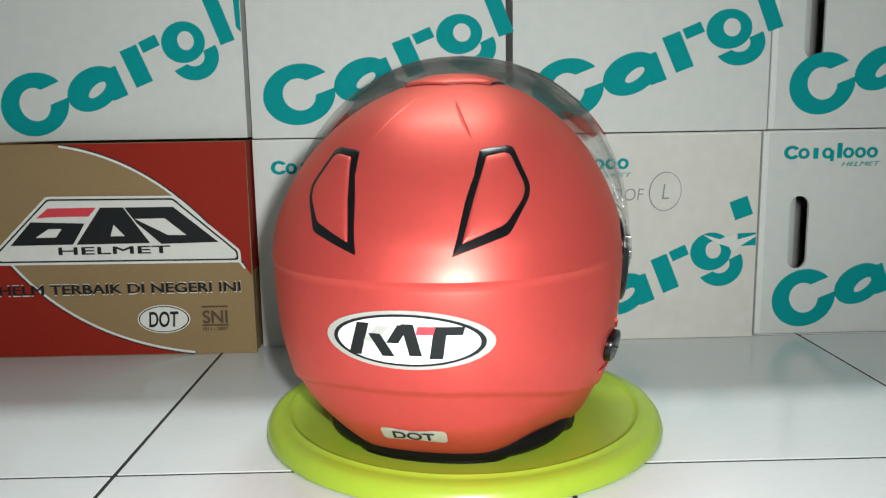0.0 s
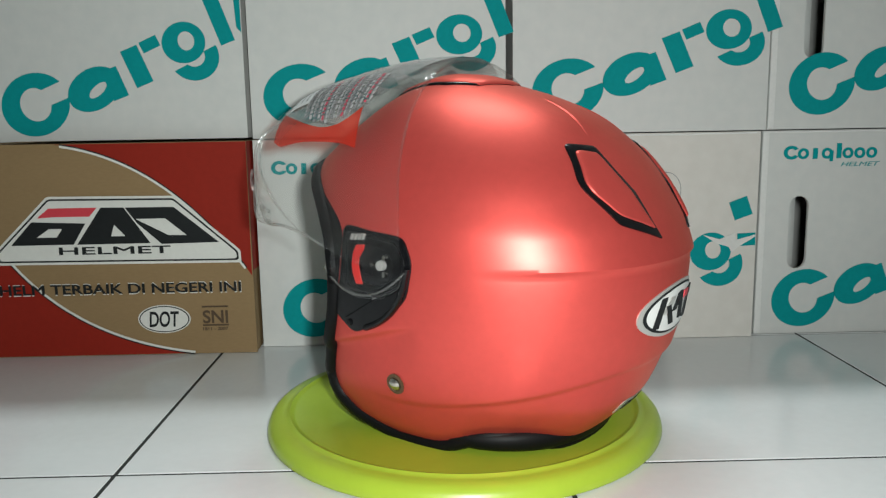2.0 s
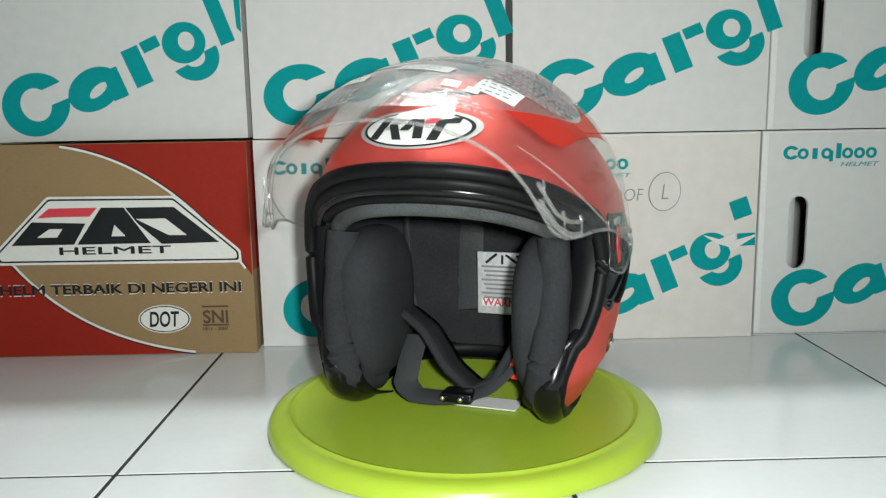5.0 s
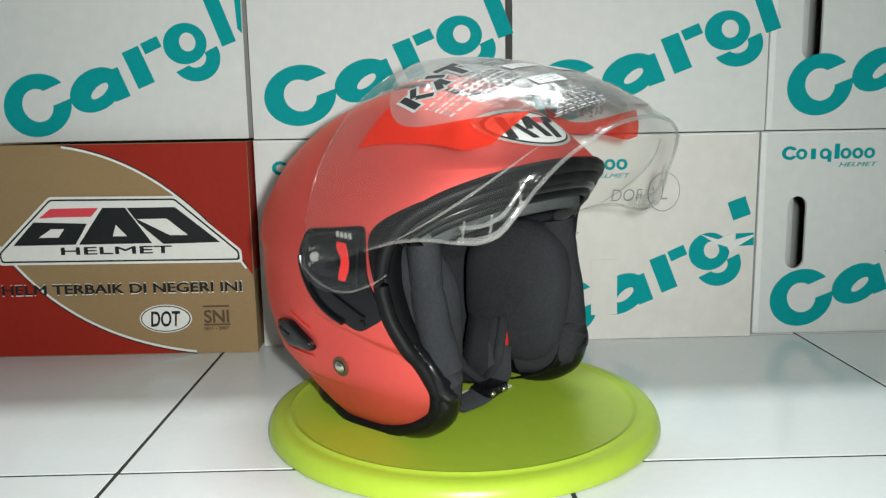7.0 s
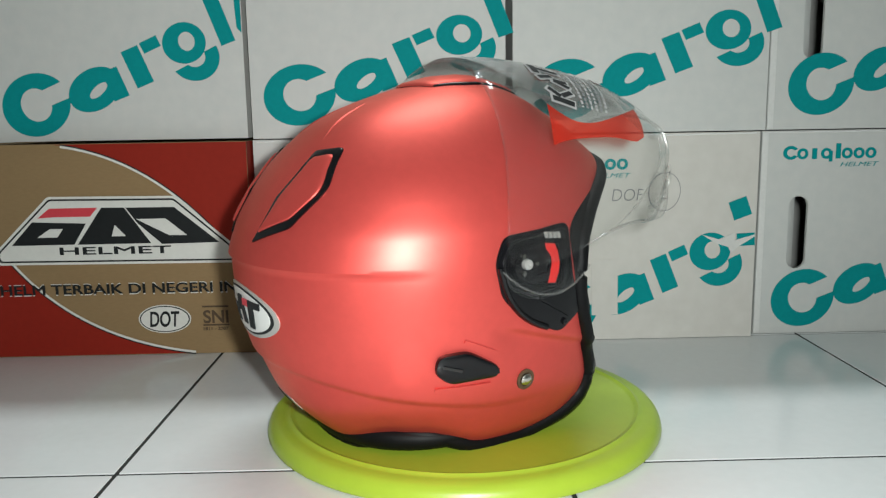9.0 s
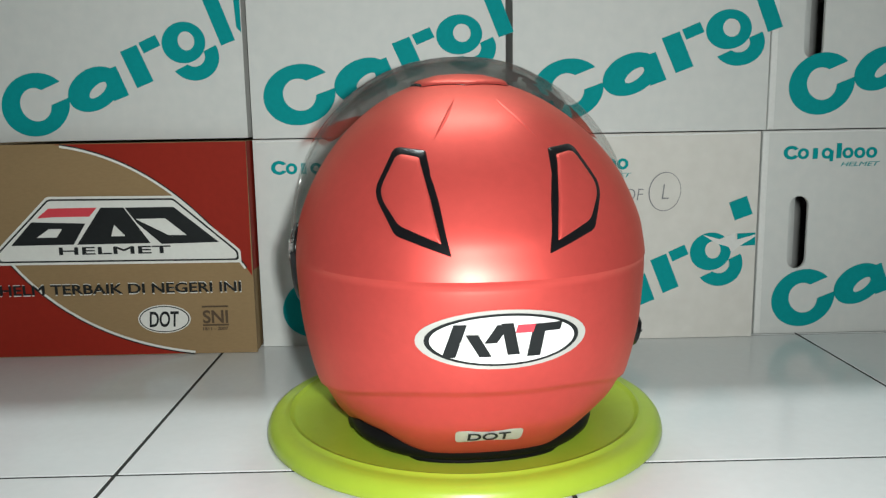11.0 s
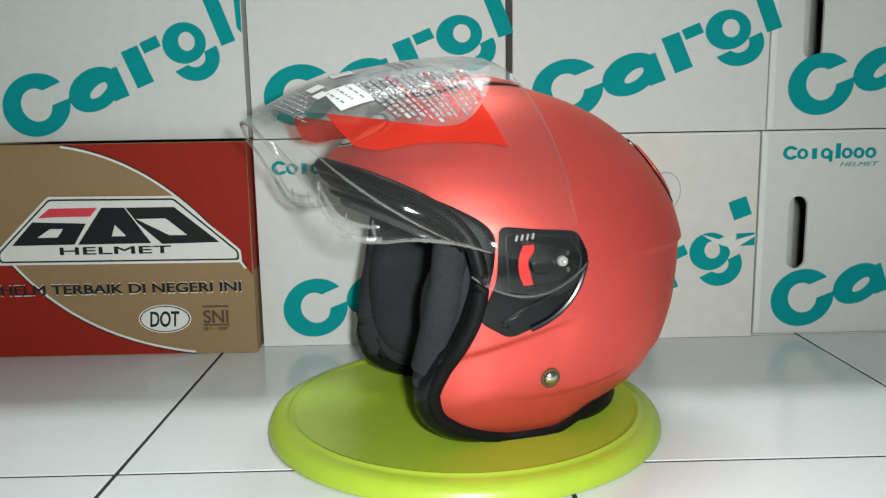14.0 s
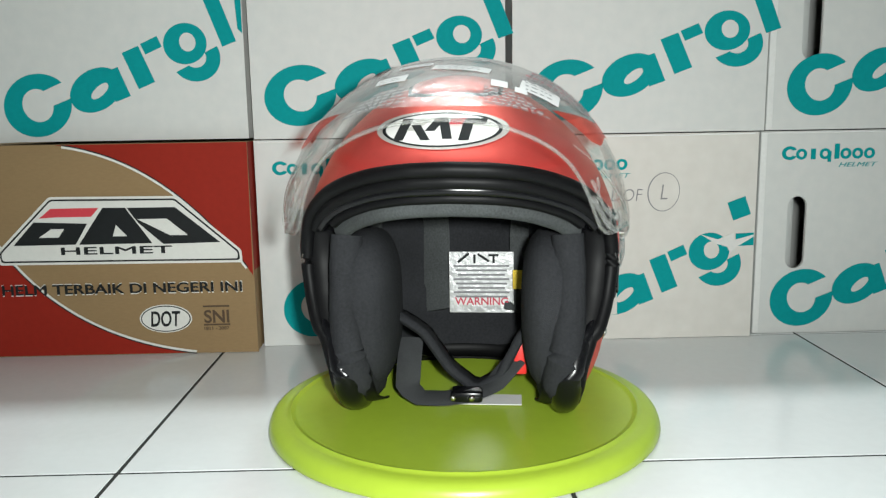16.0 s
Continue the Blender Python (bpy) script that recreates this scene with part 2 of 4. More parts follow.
def words(text, width, height, thick=0.0004, lean=0.0, bold=0.018):
    """Lettering of the built-in font as a mesh in the xz plane, centred, fitted to its width and height."""
    cu = bpy.data.curves.new("words", "FONT")
    cu.body, cu.size, cu.extrude, cu.shear, cu.offset = text, 1.0, 0.02, lean, bold
    ob = new("words", cu)
    me = bpy.data.meshes.new_from_object(ob)
    bpy.data.objects.remove(ob)
    bm = bmesh.new()
    bm.from_mesh(me)
    bpy.data.meshes.remove(me)
    lo = [min(v.co[i] for v in bm.verts) for i in range(3)]
    hi = [max(v.co[i] for v in bm.verts) for i in range(3)]
    for v in bm.verts:
        x, y, z = v.co
        v.co = ((((x - lo[0]) / (hi[0] - lo[0])) - 0.5) * width, -(z - lo[2]) / (hi[2] - lo[2]) * thick, ((y - lo[1]) / (hi[1] - lo[1]) - 0.5) * height)
    bmesh.ops.recalc_face_normals(bm, faces=bm.faces)
    return bm

# ------------------------------------------------------------------ the room


def structure(name, bm, material, label, category):
    return tagged(part(name, bm, material, None, label, smooth=False), kind="structure", category=category)


BACK_WALL, FRONT_WALL, SIDE = 2.36, -1.9, 1.8
DEEP, MID_Y = BACK_WALL - FRONT_WALL, (BACK_WALL + FRONT_WALL) / 2
floor = structure("floor", block(3.6, DEEP + 0.04, 0.05, (0, MID_Y, -0.0257)), GROUT, "floor of square white glazed tiles with dark joints", "floor")
structure("wall_north", block(3.8, 0.1, 2.8, (0, BACK_WALL + 0.05, 1.4)), WALL, "plain white painted wall behind the cartons", "wall")
structure("wall_south", block(3.8, 0.1, 2.8, (0, FRONT_WALL - 0.05, 1.4)), WALL, "plain white painted wall", "wall")
structure("wall_west", block(0.1, DEEP - 0.02, 2.8, (-SIDE - 0.05, MID_Y, 1.4)), WALL, "plain white painted side wall", "wall")
structure("wall_east", block(0.1, DEEP - 0.02, 2.8, (SIDE + 0.05, MID_Y, 1.4)), WALL, "plain white painted side wall", "wall")
structure("ceiling", block(3.8, DEEP + 0.2, 0.1, (0, MID_Y, 2.85)), WALL, "plain white ceiling", "ceiling")

# ------------------------------------------------------------------ cartons
BOX_H, BOX_W, BOX_D = 0.2125, 0.2535, 0.33


def panel_with_slot(w, h, slot, thick):
    """The front board of a carton, with a hand hole through it."""
    bm = bmesh.new()
    ring = [bm.verts.new((x, 0, z)) for x, z in ((-w / 2, 0), (w / 2, 0), (w / 2, h), (-w / 2, h))]
    edges = [bm.edges.new((ring[i], ring[(i + 1) % 4])) for i in range(4)]
    if slot:
        sx, sz, sw, sh = slot
        r = sw / 2
        loop = [(sx + r * math.cos(radians(a)), sz + sh / 2 - r + r * math.sin(radians(a))) for a in range(0, 181, 20)]
        loop += [(sx + r * math.cos(radians(a)), sz - sh / 2 + r + r * math.sin(radians(a))) for a in range(180, 361, 20)]
        vs = [bm.verts.new((x, 0, z)) for x, z in loop]
        edges += [bm.edges.new((vs[i], vs[(i + 1) % len(vs)])) for i in range(len(vs))]
    bmesh.ops.triangle_fill(bm, use_beauty=True, use_dissolve=False, edges=edges)
    ret = bmesh.ops.extrude_face_region(bm, geom=bm.faces[:])
    bmesh.ops.translate(bm, verts=[v for v in ret["geom"] if isinstance(v, bmesh.types.BMVert)], vec=(0, thick, 0))
    bmesh.ops.recalc_face_normals(bm, faces=bm.faces)
    return bm


def carton(x0, y0, z0, w, material, label, slot=None, turn=0.0, group="stacked helmet cartons", edge=None):
    """A closed carton standing with its front lower left corner at x0, y0, z0; its boards are parts."""
    h, d = BOX_H, BOX_D
    box = thing("carton", pose(x0 + w / 2, y0, z0, 0, 0, turn), label, "carton", group)
    t = 0.0035
    bm = panel_with_slot(w, h, slot, t)
    part("front_board", bm, material, box, smooth=False)
    part("back_board", block(w, t, h, (0, d - t / 2, h / 2)), material, box, smooth=False)
    for s in (-1, 1):
        part("side_board", block(t, d - 2 * t - 0.001, h, (s * (w / 2 - t / 2 - 0.0006), d / 2, h / 2), 0.0008), edge or material, box, smooth=False)
    part("bottom_board", block(w - 2 * t, d - 2 * t, t, (0, d / 2, t / 2 + 0.0004)), CARTON_DARK, box, smooth=False)
    for s in (-1, 1):
        part("top_flap", block(w - 2 * t - 0.002, d / 2 - t - 0.002, t, (0, d / 2 + s * (d / 4 - t / 2), h - t / 2 - 0.0003), 0.0006), material, box, smooth=False)
    if slot:
        bm = block(0.0125, 0.0022, slot[3] * 0.97, (0.00625, 0, 0), 0.0006)
        bmesh.ops.rotate(bm, verts=bm.verts, matrix=Matrix.Rotation(radians(24), 3, "Z"))
        part("folded_hand_flap", bm, material, box, "white board flap pushed into the hand hole", (slot[0] - slot[2] / 2 - 0.0015, 0.0055, slot[1]))
    return box


def printed(box, name, bm, material, label=""):
    return part(name, bm, material, box, label, shift=(0, -0.0002, 0), smooth=False)


def brand_shapes(box, cx, cz, first=True, last=True, stretch=1.0, rise=1.0):
    """The large slanting row of plain teal arcs, rings and bars printed across a carton."""
    def ink(name, bm, label):
        bmesh.ops.scale(bm, vec=(stretch, 1, rise), verts=bm.verts)
        bmesh.ops.translate(bm, verts=bm.verts, vec=(cx, 0, cz))
        printed(box, name, bm, TEAL, label)

    def arc(x, z, out, inn, turn, o, i, thick):
        ink("printed_arc", band(oval(x, z, *out, turn, *o), oval(x, z, *inn, turn, *i), thick, closed=False), "broad teal printed arc")

    def ring(x, z, out, hole_at, hole, turn, hole_turn, thick):
        ink("printed_ring", band(oval(x, z, *out, turn), oval(*hole_at, *hole, turn + hole_turn, -hole_turn, 360 - hole_turn), thick), "teal printed ring")

    def stroke(x, z, w, h, turn, thick):
        ink("printed_bar", flat(bar(x, z, w, h, turn), thick), "teal printed bar")

    if first:
        arc(0, 0, (0.0338, 0.0302), (0.0150, 0.0162), 22, (21, 348), (40, 338), 0.0004)
    ring(0.0580, 0.0140, (0.0275, 0.0196), (0.0618, 0.0130), (0.0110, 0.0046), 30, 10, 0.0004)
    stroke(0.0788, 0.0190, 0.0158, 0.0300, 21, 0.0006)
    stroke(0.1012, 0.0350, 0.0176, 0.0375, 22, 0.0004)
    stroke(0.1150, 0.0560, 0.0180, 0.0110, 24, 0.0005)
    ring(0.1480, 0.0570, (0.0212, 0.0196), (0.1505, 0.0585), (0.0080, 0.0090), 10, 0, 0.0004)
    arc(0.1575, 0.0435, (0.0242, 0.0228), (0.0105, 0.0095), 0, (216, 388), (230, 390), 0.0006)
    if last:
        stroke(0.1800, 0.0867, 0.0146, 0.0650, 20, 0.0004)


def small_brand(box, x, z, w=0.1026):
    """The small teal row of plain shapes with the word below it."""
    u = w / 8.4
    for i in range(8):
        c = x + u * (i + 0.75) - (u * 0.25 if i > 4 else 0)
        rx, rz, dz = (0.0082, 0.0070, 0) if i == 0 else (u * 0.47, 0.0056, -0.0012)
        if i in (2, 4):
            bm = flat(bar(c, z + (0.0012 if i == 4 else dz), u * 0.42, 0.0155 if i == 4 else 0.0110))
        elif i == 0:
            bm = band(oval(c, z, rx, rz, 0, 30, 330), oval(c, z, rx * 0.5, rz * 0.55, 0, 40, 320), closed=False)
        else:
            bm = band(oval(c, z + dz, rx, rz), oval(c, z + dz, rx * 0.45, rz * 0.5))
        printed(box, "printed_mark", bm, TEAL)
        if i == 3:
            printed(box, "printed_mark", flat(bar(c + rx * 0.8, z - 0.004, u * 0.3, 0.0110), 0.0005), TEAL)
    bm = words("HELMET", 0.040, 0.0044, lean=0.3, bold=0.0)
    bmesh.ops.translate(bm, verts=bm.verts, vec=(x + w - 0.022, 0, z - 0.0125))
    printed(box, "printed_word", bm, TEAL, "small slanted teal word")


WHITE = "white carton with large teal print, "
X_A, X_B, X_C = -0.1752, 0.0805, 0.3398
low_a = carton(X_A, 0.792, 0.0005, BOX_W, CARTON, WHITE + "on the tiled floor", edge=CARTON_EDGE)
low_b = carton(X_B, 0.791, 0.0005, BOX_W, CARTON_AGED, WHITE + "yellowed, torn, pen-marked, on floor", edge=CARTON_EDGE)
low_c = carton(X_C, 0.800, 0.0005, BOX_W, CARTON, WHITE + "with hand hole, on floor", slot=(-0.0855, 0.1075, 0.0200, 0.0760), edge=CARTON_EDGE)
top_z = BOX_H + 0.0018
top_d = carton(-0.4325, 0.790, top_z + 0.0012, BOX_W, CARTON, WHITE + "stacked on a brown carton", edge=CARTON_EDGE)
top_a = carton(-0.1745, 0.792, top_z, BOX_W - 0.0015, CARTON, WHITE + "stacked on another carton", edge=CARTON_EDGE)
top_b = carton(0.0846, 0.792, top_z, BOX_W + 0.001, CARTON, WHITE + "stacked on another carton", edge=CARTON_EDGE)
top_c = carton(0.3428, 0.798, top_z, BOX_W, CARTON, WHITE + "with hand hole, stacked up", slot=(-0.0840, 0.1075, 0.0200, 0.0760), edge=CARTON_EDGE)


def local(box, x, z):
    m = box.matrix_world.translation
    return x - m.x, z - m.z


for box, x, z, wide, rise in ((top_d, -0.3840, 0.2510, 1, 1), (top_a, -0.1263, 0.2565, 1.07, 0.97), (top_b, 0.1392, 0.2575, 1.07, 0.97), (top_c, 0.3960, 0.2590, 1, 1), (low_a, -0.1200, 0.0405, 1, 1), (low_c, 0.3905, 0.0385, 1, 1)):
    brand_shapes(box, *local(box, x, z), last=box not in (top_c, low_c), stretch=wide, rise=rise)
printed(top_d, "printed_bar", flat([local(top_d, *q) for q in ((-0.1858, 0.3520), (-0.1797, 0.3520), (-0.1797, 0.3168), (-0.1841, 0.3215))]), TEAL, "teal print running over the corner")
brand_shapes(low_b, *local(low_b, 0.1394, 0.0345), last=False)
for x, z, w, h, a in ((0.3168, 0.1357, 0.0190, 0.0195, 20), (0.3238, 0.1035, 0.0185, 0.0130, 2)):
    u, v = local(low_b, x, z)
    printed(low_b, "printed_bar", flat(bar(u, v, w, h, a), 0.0008), TEAL, "teal printed block, partly torn off")
u, v = local(low_b, 0.1790, 0.0560)
printed(low_b, "torn_strip", flat(bar(u, v, 0.0270, 0.0580, 1), 0.0009), CARTON_AGED, "whitish torn paper over the print")
tear = [(0.2780, 0.1095), (0.2960, 0.1040), (0.3120, 0.1105), (0.3125, 0.1030), (0.3330, 0.1085), (0.3330, 0.1065), (0.3150, 0.0955), (0.3090, 0.0900), (0.3060, 0.0960), (0.2930, 0.1000)]
printed(low_b, "torn_strip", flat([local(low_b, *q) for q in tear], 0.0011), PAPER, "whitish torn paper strip over the print")
small_brand(low_c, *local(low_c, 0.3610, 0.1905))
small_brand(low_a, *local(low_a, -0.1590, 0.1850))
small_brand(low_b, *local(low_b, 0.1035, 0.1840))
u, v = local(low_b, 0.2385, 0.1540)
printed(low_b, "pen_circle", band(oval(u, v, 0.0165, 0.0200, -8), oval(u + 0.0003, v, 0.0157, 0.0192, -8)), PENCIL, "thin hand-drawn pen circle")
for text, x, z, w, h in (("L", 0.2390, 0.1540, 0.0070, 0.0150), ("DOF", 0.2010, 0.1515, 0.0320, 0.0120)):
    bm = words(text, w, h, lean=0.15, bold=-0.013)
    bmesh.ops.translate(bm, verts=bm.verts, vec=(*[local(low_b, x, z)[0], 0, local(low_b, x, z)[1]],))
    printed(low_b, "pen_writing", bm, PENCIL, "faint handwritten letters in pen")

# raised folded corner strips of the two cartons with hand holes
for box in (low_c, top_c):
    part("corner_fold", block(0.0062, 0.0012, BOX_H - 0.002, (-BOX_W / 2 + 0.0033, -0.0006, BOX_H / 2), 0.0004), CARTON_EDGE, box, "whiter folded corner strip", smooth=False)
# creased lower edge and scuffs where the lids meet
rs = random.Random(3)
for box in (low_a, low_b, low_c, top_d, top_a, top_b, top_c):
    pts = [(-BOX_W / 2 + 0.004 + (BOX_W - 0.008) * i / 14, -0.0002, BOX_H - 0.0016 + rs.uniform(-0.0006, 0.0004)) for i in range(15)]
    part("worn_top_edge", sweep(pts, 0.0007, 0.0009, 6), CARTON_EDGE, box, "worn whitish top edge", smooth=False)

# the red and brown carton
GAD_W = 0.290
gad = carton(-0.1775 - GAD_W, 0.772, 0.0005, GAD_W, KRAFT, "brown carton with dark red fields and badge, on floor")


def g(x, z):
    return local(gad, x, z)


HALF, TOP = GAD_W / 2 - 0.0001, BOX_H - 0.0005
top_curve = bezier(g(-0.3640, 0.2125), g(-0.2560, 0.2000), g(-0.1785, 0.0800), 30)
printed(gad, "red_field", flat(top_curve + [(HALF, TOP)], 0.0003), PRINT_RED, "dark red printed field")
low_curve = bezier(g(-0.4560, 0.1700), g(-0.4000, 0.0220), g(-0.2400, 0.0012), 30)
printed(gad, "red_field", flat([(-HALF, 0.0008)] + low_curve[::-1] + [(-HALF, low_curve[0][1])], 0.0003), PRINT_RED, "dark red printed field")


part("red_field", block(0.0006, BOX_D - 0.002, 0.128, (GAD_W / 2 - 0.0003, BOX_D / 2, 0.148)), PRINT_RED, gad, "dark red printed side field", smooth=False)


def ribbon(points, off, width):
    """A line of even width beside a curve."""
    out, inn = [], []
    for i, q in enumerate(points):
        a, b = points[max(0, i - 1)], points[min(len(points) - 1, i + 1)]
        n = Vector((a[1] - b[1], b[0] - a[0])).normalized()
        out.append((q[0] + n.x * (off + width), q[1] + n.y * (off + width)))
        inn.append((q[0] + n.x * off, q[1] + n.y * off))
    return out, inn


for curve, k in ((top_curve[1:-1], -1), (low_curve, 1)):
    o, i = ribbon(curve, 0, k * 0.0022)
    printed(gad, "white_line", band(o, i, 0.0005, closed=False), PRINT_WHITE)
    o, i = ribbon(curve, -k * 0.0012, k * 0.0012)
    printed(gad, "black_line", band(o, i, 0.0006, closed=False), PRINT_BLACK)


def rounded(points, r, n=5):
    out = []
    for i, p in enumerate(points):
        p, a, b = Vector(p), Vector(points[i - 1]), Vector(points[(i + 1) % len(points)])
        q0, q1 = p + (a - p).normalized() * r, p + (b - p).normalized() * r
        out += bezier(q0, p, q1, n)
    return out


def inset(points, d):
    out = []
    m = len(points)
    for i in range(m):
        p, a, b = Vector(points[i]), Vector(points[i - 1]), Vector(points[(i + 1) % m])
        e1, e2 = (p - a).normalized(), (b - p).normalized()
        n1, n2 = Vector((-e1.y, e1.x)), Vector((-e2.y, e2.x))
        k = (n1 + n2) / (1 + n1.dot(n2))
        out.append(tuple(p + k * d))
    return out


shield = [g(-0.4285, 0.0950), g(-0.1880, 0.0935), g(-0.1885, 0.1060), g(-0.2500, 0.1610), g(-0.3740, 0.1622), g(-0.4300, 0.1080)]
for d, m, t, nm in ((0.0, PRINT_WHITE, 0.0007, "badge_border"), (0.0024, PRINT_BLACK, 0.0009, "badge_line"), (0.0041, PRINT_WHITE, 0.0011, "badge_ground")):
    printed(gad, nm, fan(rounded(inset(shield, d), 0.0028), t), m)
for pts, m in (([(-0.4125, 0.1145), (-0.3907, 0.1375), (-0.3384, 0.1353), (-0.3514, 0.1146)], PRINT_BLACK),
               ([(-0.3849, 0.1412), (-0.3729, 0.1507), (-0.3259, 0.1507), (-0.3339, 0.1421), (-0.3700, 0.1421)], PRINT_PINK),
               ([(-0.3480, 0.1145), (-0.3221, 0.1507), (-0.3000, 0.1504), (-0.2761, 0.1147)], PRINT_BLACK),
               ([(-0.2985, 0.1503), (-0.2512, 0.1501), (-0.2090, 0.1145), (-0.2651, 0.1137), (-0.2880, 0.1350)], PRINT_BLACK)):
    printed(gad, "badge_block", flat([g(*q) for q in pts], 0.0014), m)
for pts in ([(-0.3868, 0.1221), (-0.3740, 0.1305), (-0.3610, 0.1305), (-0.3672, 0.1221)], [(-0.3140, 0.1222), (-0.3102, 0.1335), (-0.3000, 0.1222)],
            [(-0.2890, 0.1390), (-0.2600, 0.1390), (-0.2400, 0.1221), (-0.2577, 0.1224)]):
    printed(gad, "badge_gap", flat([g(*q) for q in pts], 0.0017), PRINT_WHITE)
SHOWN = (("HELMET", -0.3115, 0.1080, 0.109, 0.0072, PRINT_BLACK, 0.0, 0.0015), ("HELM TERBAIK DI NEGERI INI", -0.3095, 0.0690, 0.2380, 0.0098, PRINT_BLACK, 0.0, 0.0007),
         ("DOT", -0.2685, 0.0372, 0.0300, 0.0160, PRINT_BLACK, 0.12, 0.0016), ("SNI", -0.2175, 0.0385, 0.0250, 0.0135, PRINT_BROWN, 0.0, 0.0006),
         ("1811 - 2007", -0.2180, 0.0262, 0.0250, 0.0034, PRINT_BROWN, 0.0, 0.0006))
for text, x, z, w, h, m, lean, t in SHOWN:
    bm = words(text, w, h, t, lean, 0.0 if "HELM" in text else 0.018)
    bmesh.ops.translate(bm, verts=bm.verts, vec=(g(x, z)[0], 0, g(x, z)[1]))
    printed(gad, "printed_word", bm, m)
    if "HELM" in text:
        for k, (dx, dz) in enumerate(((-0.0004, 0.0), (0.0004, 0.0), (0.0, 0.0004))):
            bm = words(text, w, h, t + 0.00003 * (k + 1), lean, 0.0)
            bmesh.ops.translate(bm, verts=bm.verts, vec=(g(x, z)[0] + dx, 0, g(x, z)[1] + dz))
            printed(gad, "printed_word", bm, m)
    if text.startswith("HELM T"):
        bm = words(text, w + 0.0012, h + 0.0022, 0.0004, lean, 0.0)
        bmesh.ops.translate(bm, verts=bm.verts, vec=(g(x, z)[0], 0, g(x, z)[1]))
        printed(gad, "printed_word_edge", bm, PRINT_WHITE)
cx, cz = g(-0.2685, 0.0372)
for rx, rz, m, t in ((0.0262, 0.0145, PRINT_WHITE, 0.0006), (0.0250, 0.0135, PRINT_BLACK, 0.0008), (0.0238, 0.0125, PRINT_WHITE, 0.0010)):
    printed(gad, "oval_mark", flat(oval(cx, cz, rx, rz), t), m)
for z in (0.0490, 0.0300):
    printed(gad, "mark_line", flat(bar(*g(-0.2175, z), 0.0262, 0.0016), 0.0006), PRINT_BROWN)

# ------------------------------------------------------------------ the lime disc
AXIS = (0.0220, 0.5862)
disc = thing("turntable", pose(AXIS[0] + 0.0012, AXIS[1], 0), "round lime green plastic turntable with rim line, on tiles", "turntable")
part("disc", lathe([(0.0, 0.0138), (0.1288, 0.0138), (0.1308, 0.0141), (0.1320, 0.0150), (0.1332, 0.0153), (0.1345, 0.0147), (0.1356, 0.0138), (0.1380, 0.0137), (0.1430, 0.0131), (0.1462, 0.0115), (0.1486, 0.0086), (0.1498, 0.0056), (0.1503, 0.0030), (0.1498, 0.0012), (0.1445, 0.0010), (0.1383, 0.0070), (0.0, 0.0070)], 128), LIME, disc)
for k in range(6):
    a = radians(60 * k + 12)
    part("foot", ball(0.009, 0.009, 0.0034, (0.118 * math.cos(a), 0.118 * math.sin(a), 0.0034), 0.6, 12, 8), BLACK_FOOT, disc, "black rubber foot")

# ------------------------------------------------------------------ the helmet
BASE = 0.0146
helmet = thing("motorcycle_helmet", pose(*AXIS, BASE), "matte red open-face helmet with raised clear visor, on the lime turntable", "helmet")
LIFT = (0, 0, -BASE)
CROWN = 0.2602
SLICES = [(0.0150, 0.085, -0.110, 0.089), (0.030, 0.098, -0.127, 0.1035), (0.050, 0.104, -0.145, 0.114), (0.076, 0.106, -0.157, 0.1215), (0.103, 0.106, -0.1645, 0.126),
          (0.136, 0.106, -0.1705, 0.128), (0.160, 0.106, -0.1645, 0.1255), (0.180, 0.105, -0.154, 0.1185), (0.200, 0.101, -0.140, 0.1075), (0.215, 0.0850, -0.1255, 0.0960),
          (0.230, 0.0645, -0.106, 0.0805), (0.242, 0.0470, -0.081, 0.0640), (0.251, 0.0300, -0.054, 0.0460), (0.257, 0.0130, -0.030, 0.0270), (CROWN, -0.006, -0.006, 0.0)]
KEY = [-math.sqrt(CROWN - s[0]) for s in SLICES]
FRONT, BACK = (spline(KEY, [s[i] for s in SLICES]) for i in (1, 2))
WIDE = spline(KEY, [0.935 * s[3] for s in SLICES])
BROW = 0.2005
EDGE = spline([0.015, 0.019, 0.028, 0.040, 0.055, 0.070, 0.090, 0.110, 0.130, 0.150, 0.167, 0.180, 0.190, 0.1955, BROW],
              [-0.002, 0.014, 0.036, 0.050, 0.054, 0.050, 0.039, 0.031, 0.028, 0.031, 0.041, 0.057, 0.076, 0.088, 0.1008])
N_POW = 2.2


def middle(z):
    return -0.03 + 0.024 * smoothstep(0.19, CROWN, z)


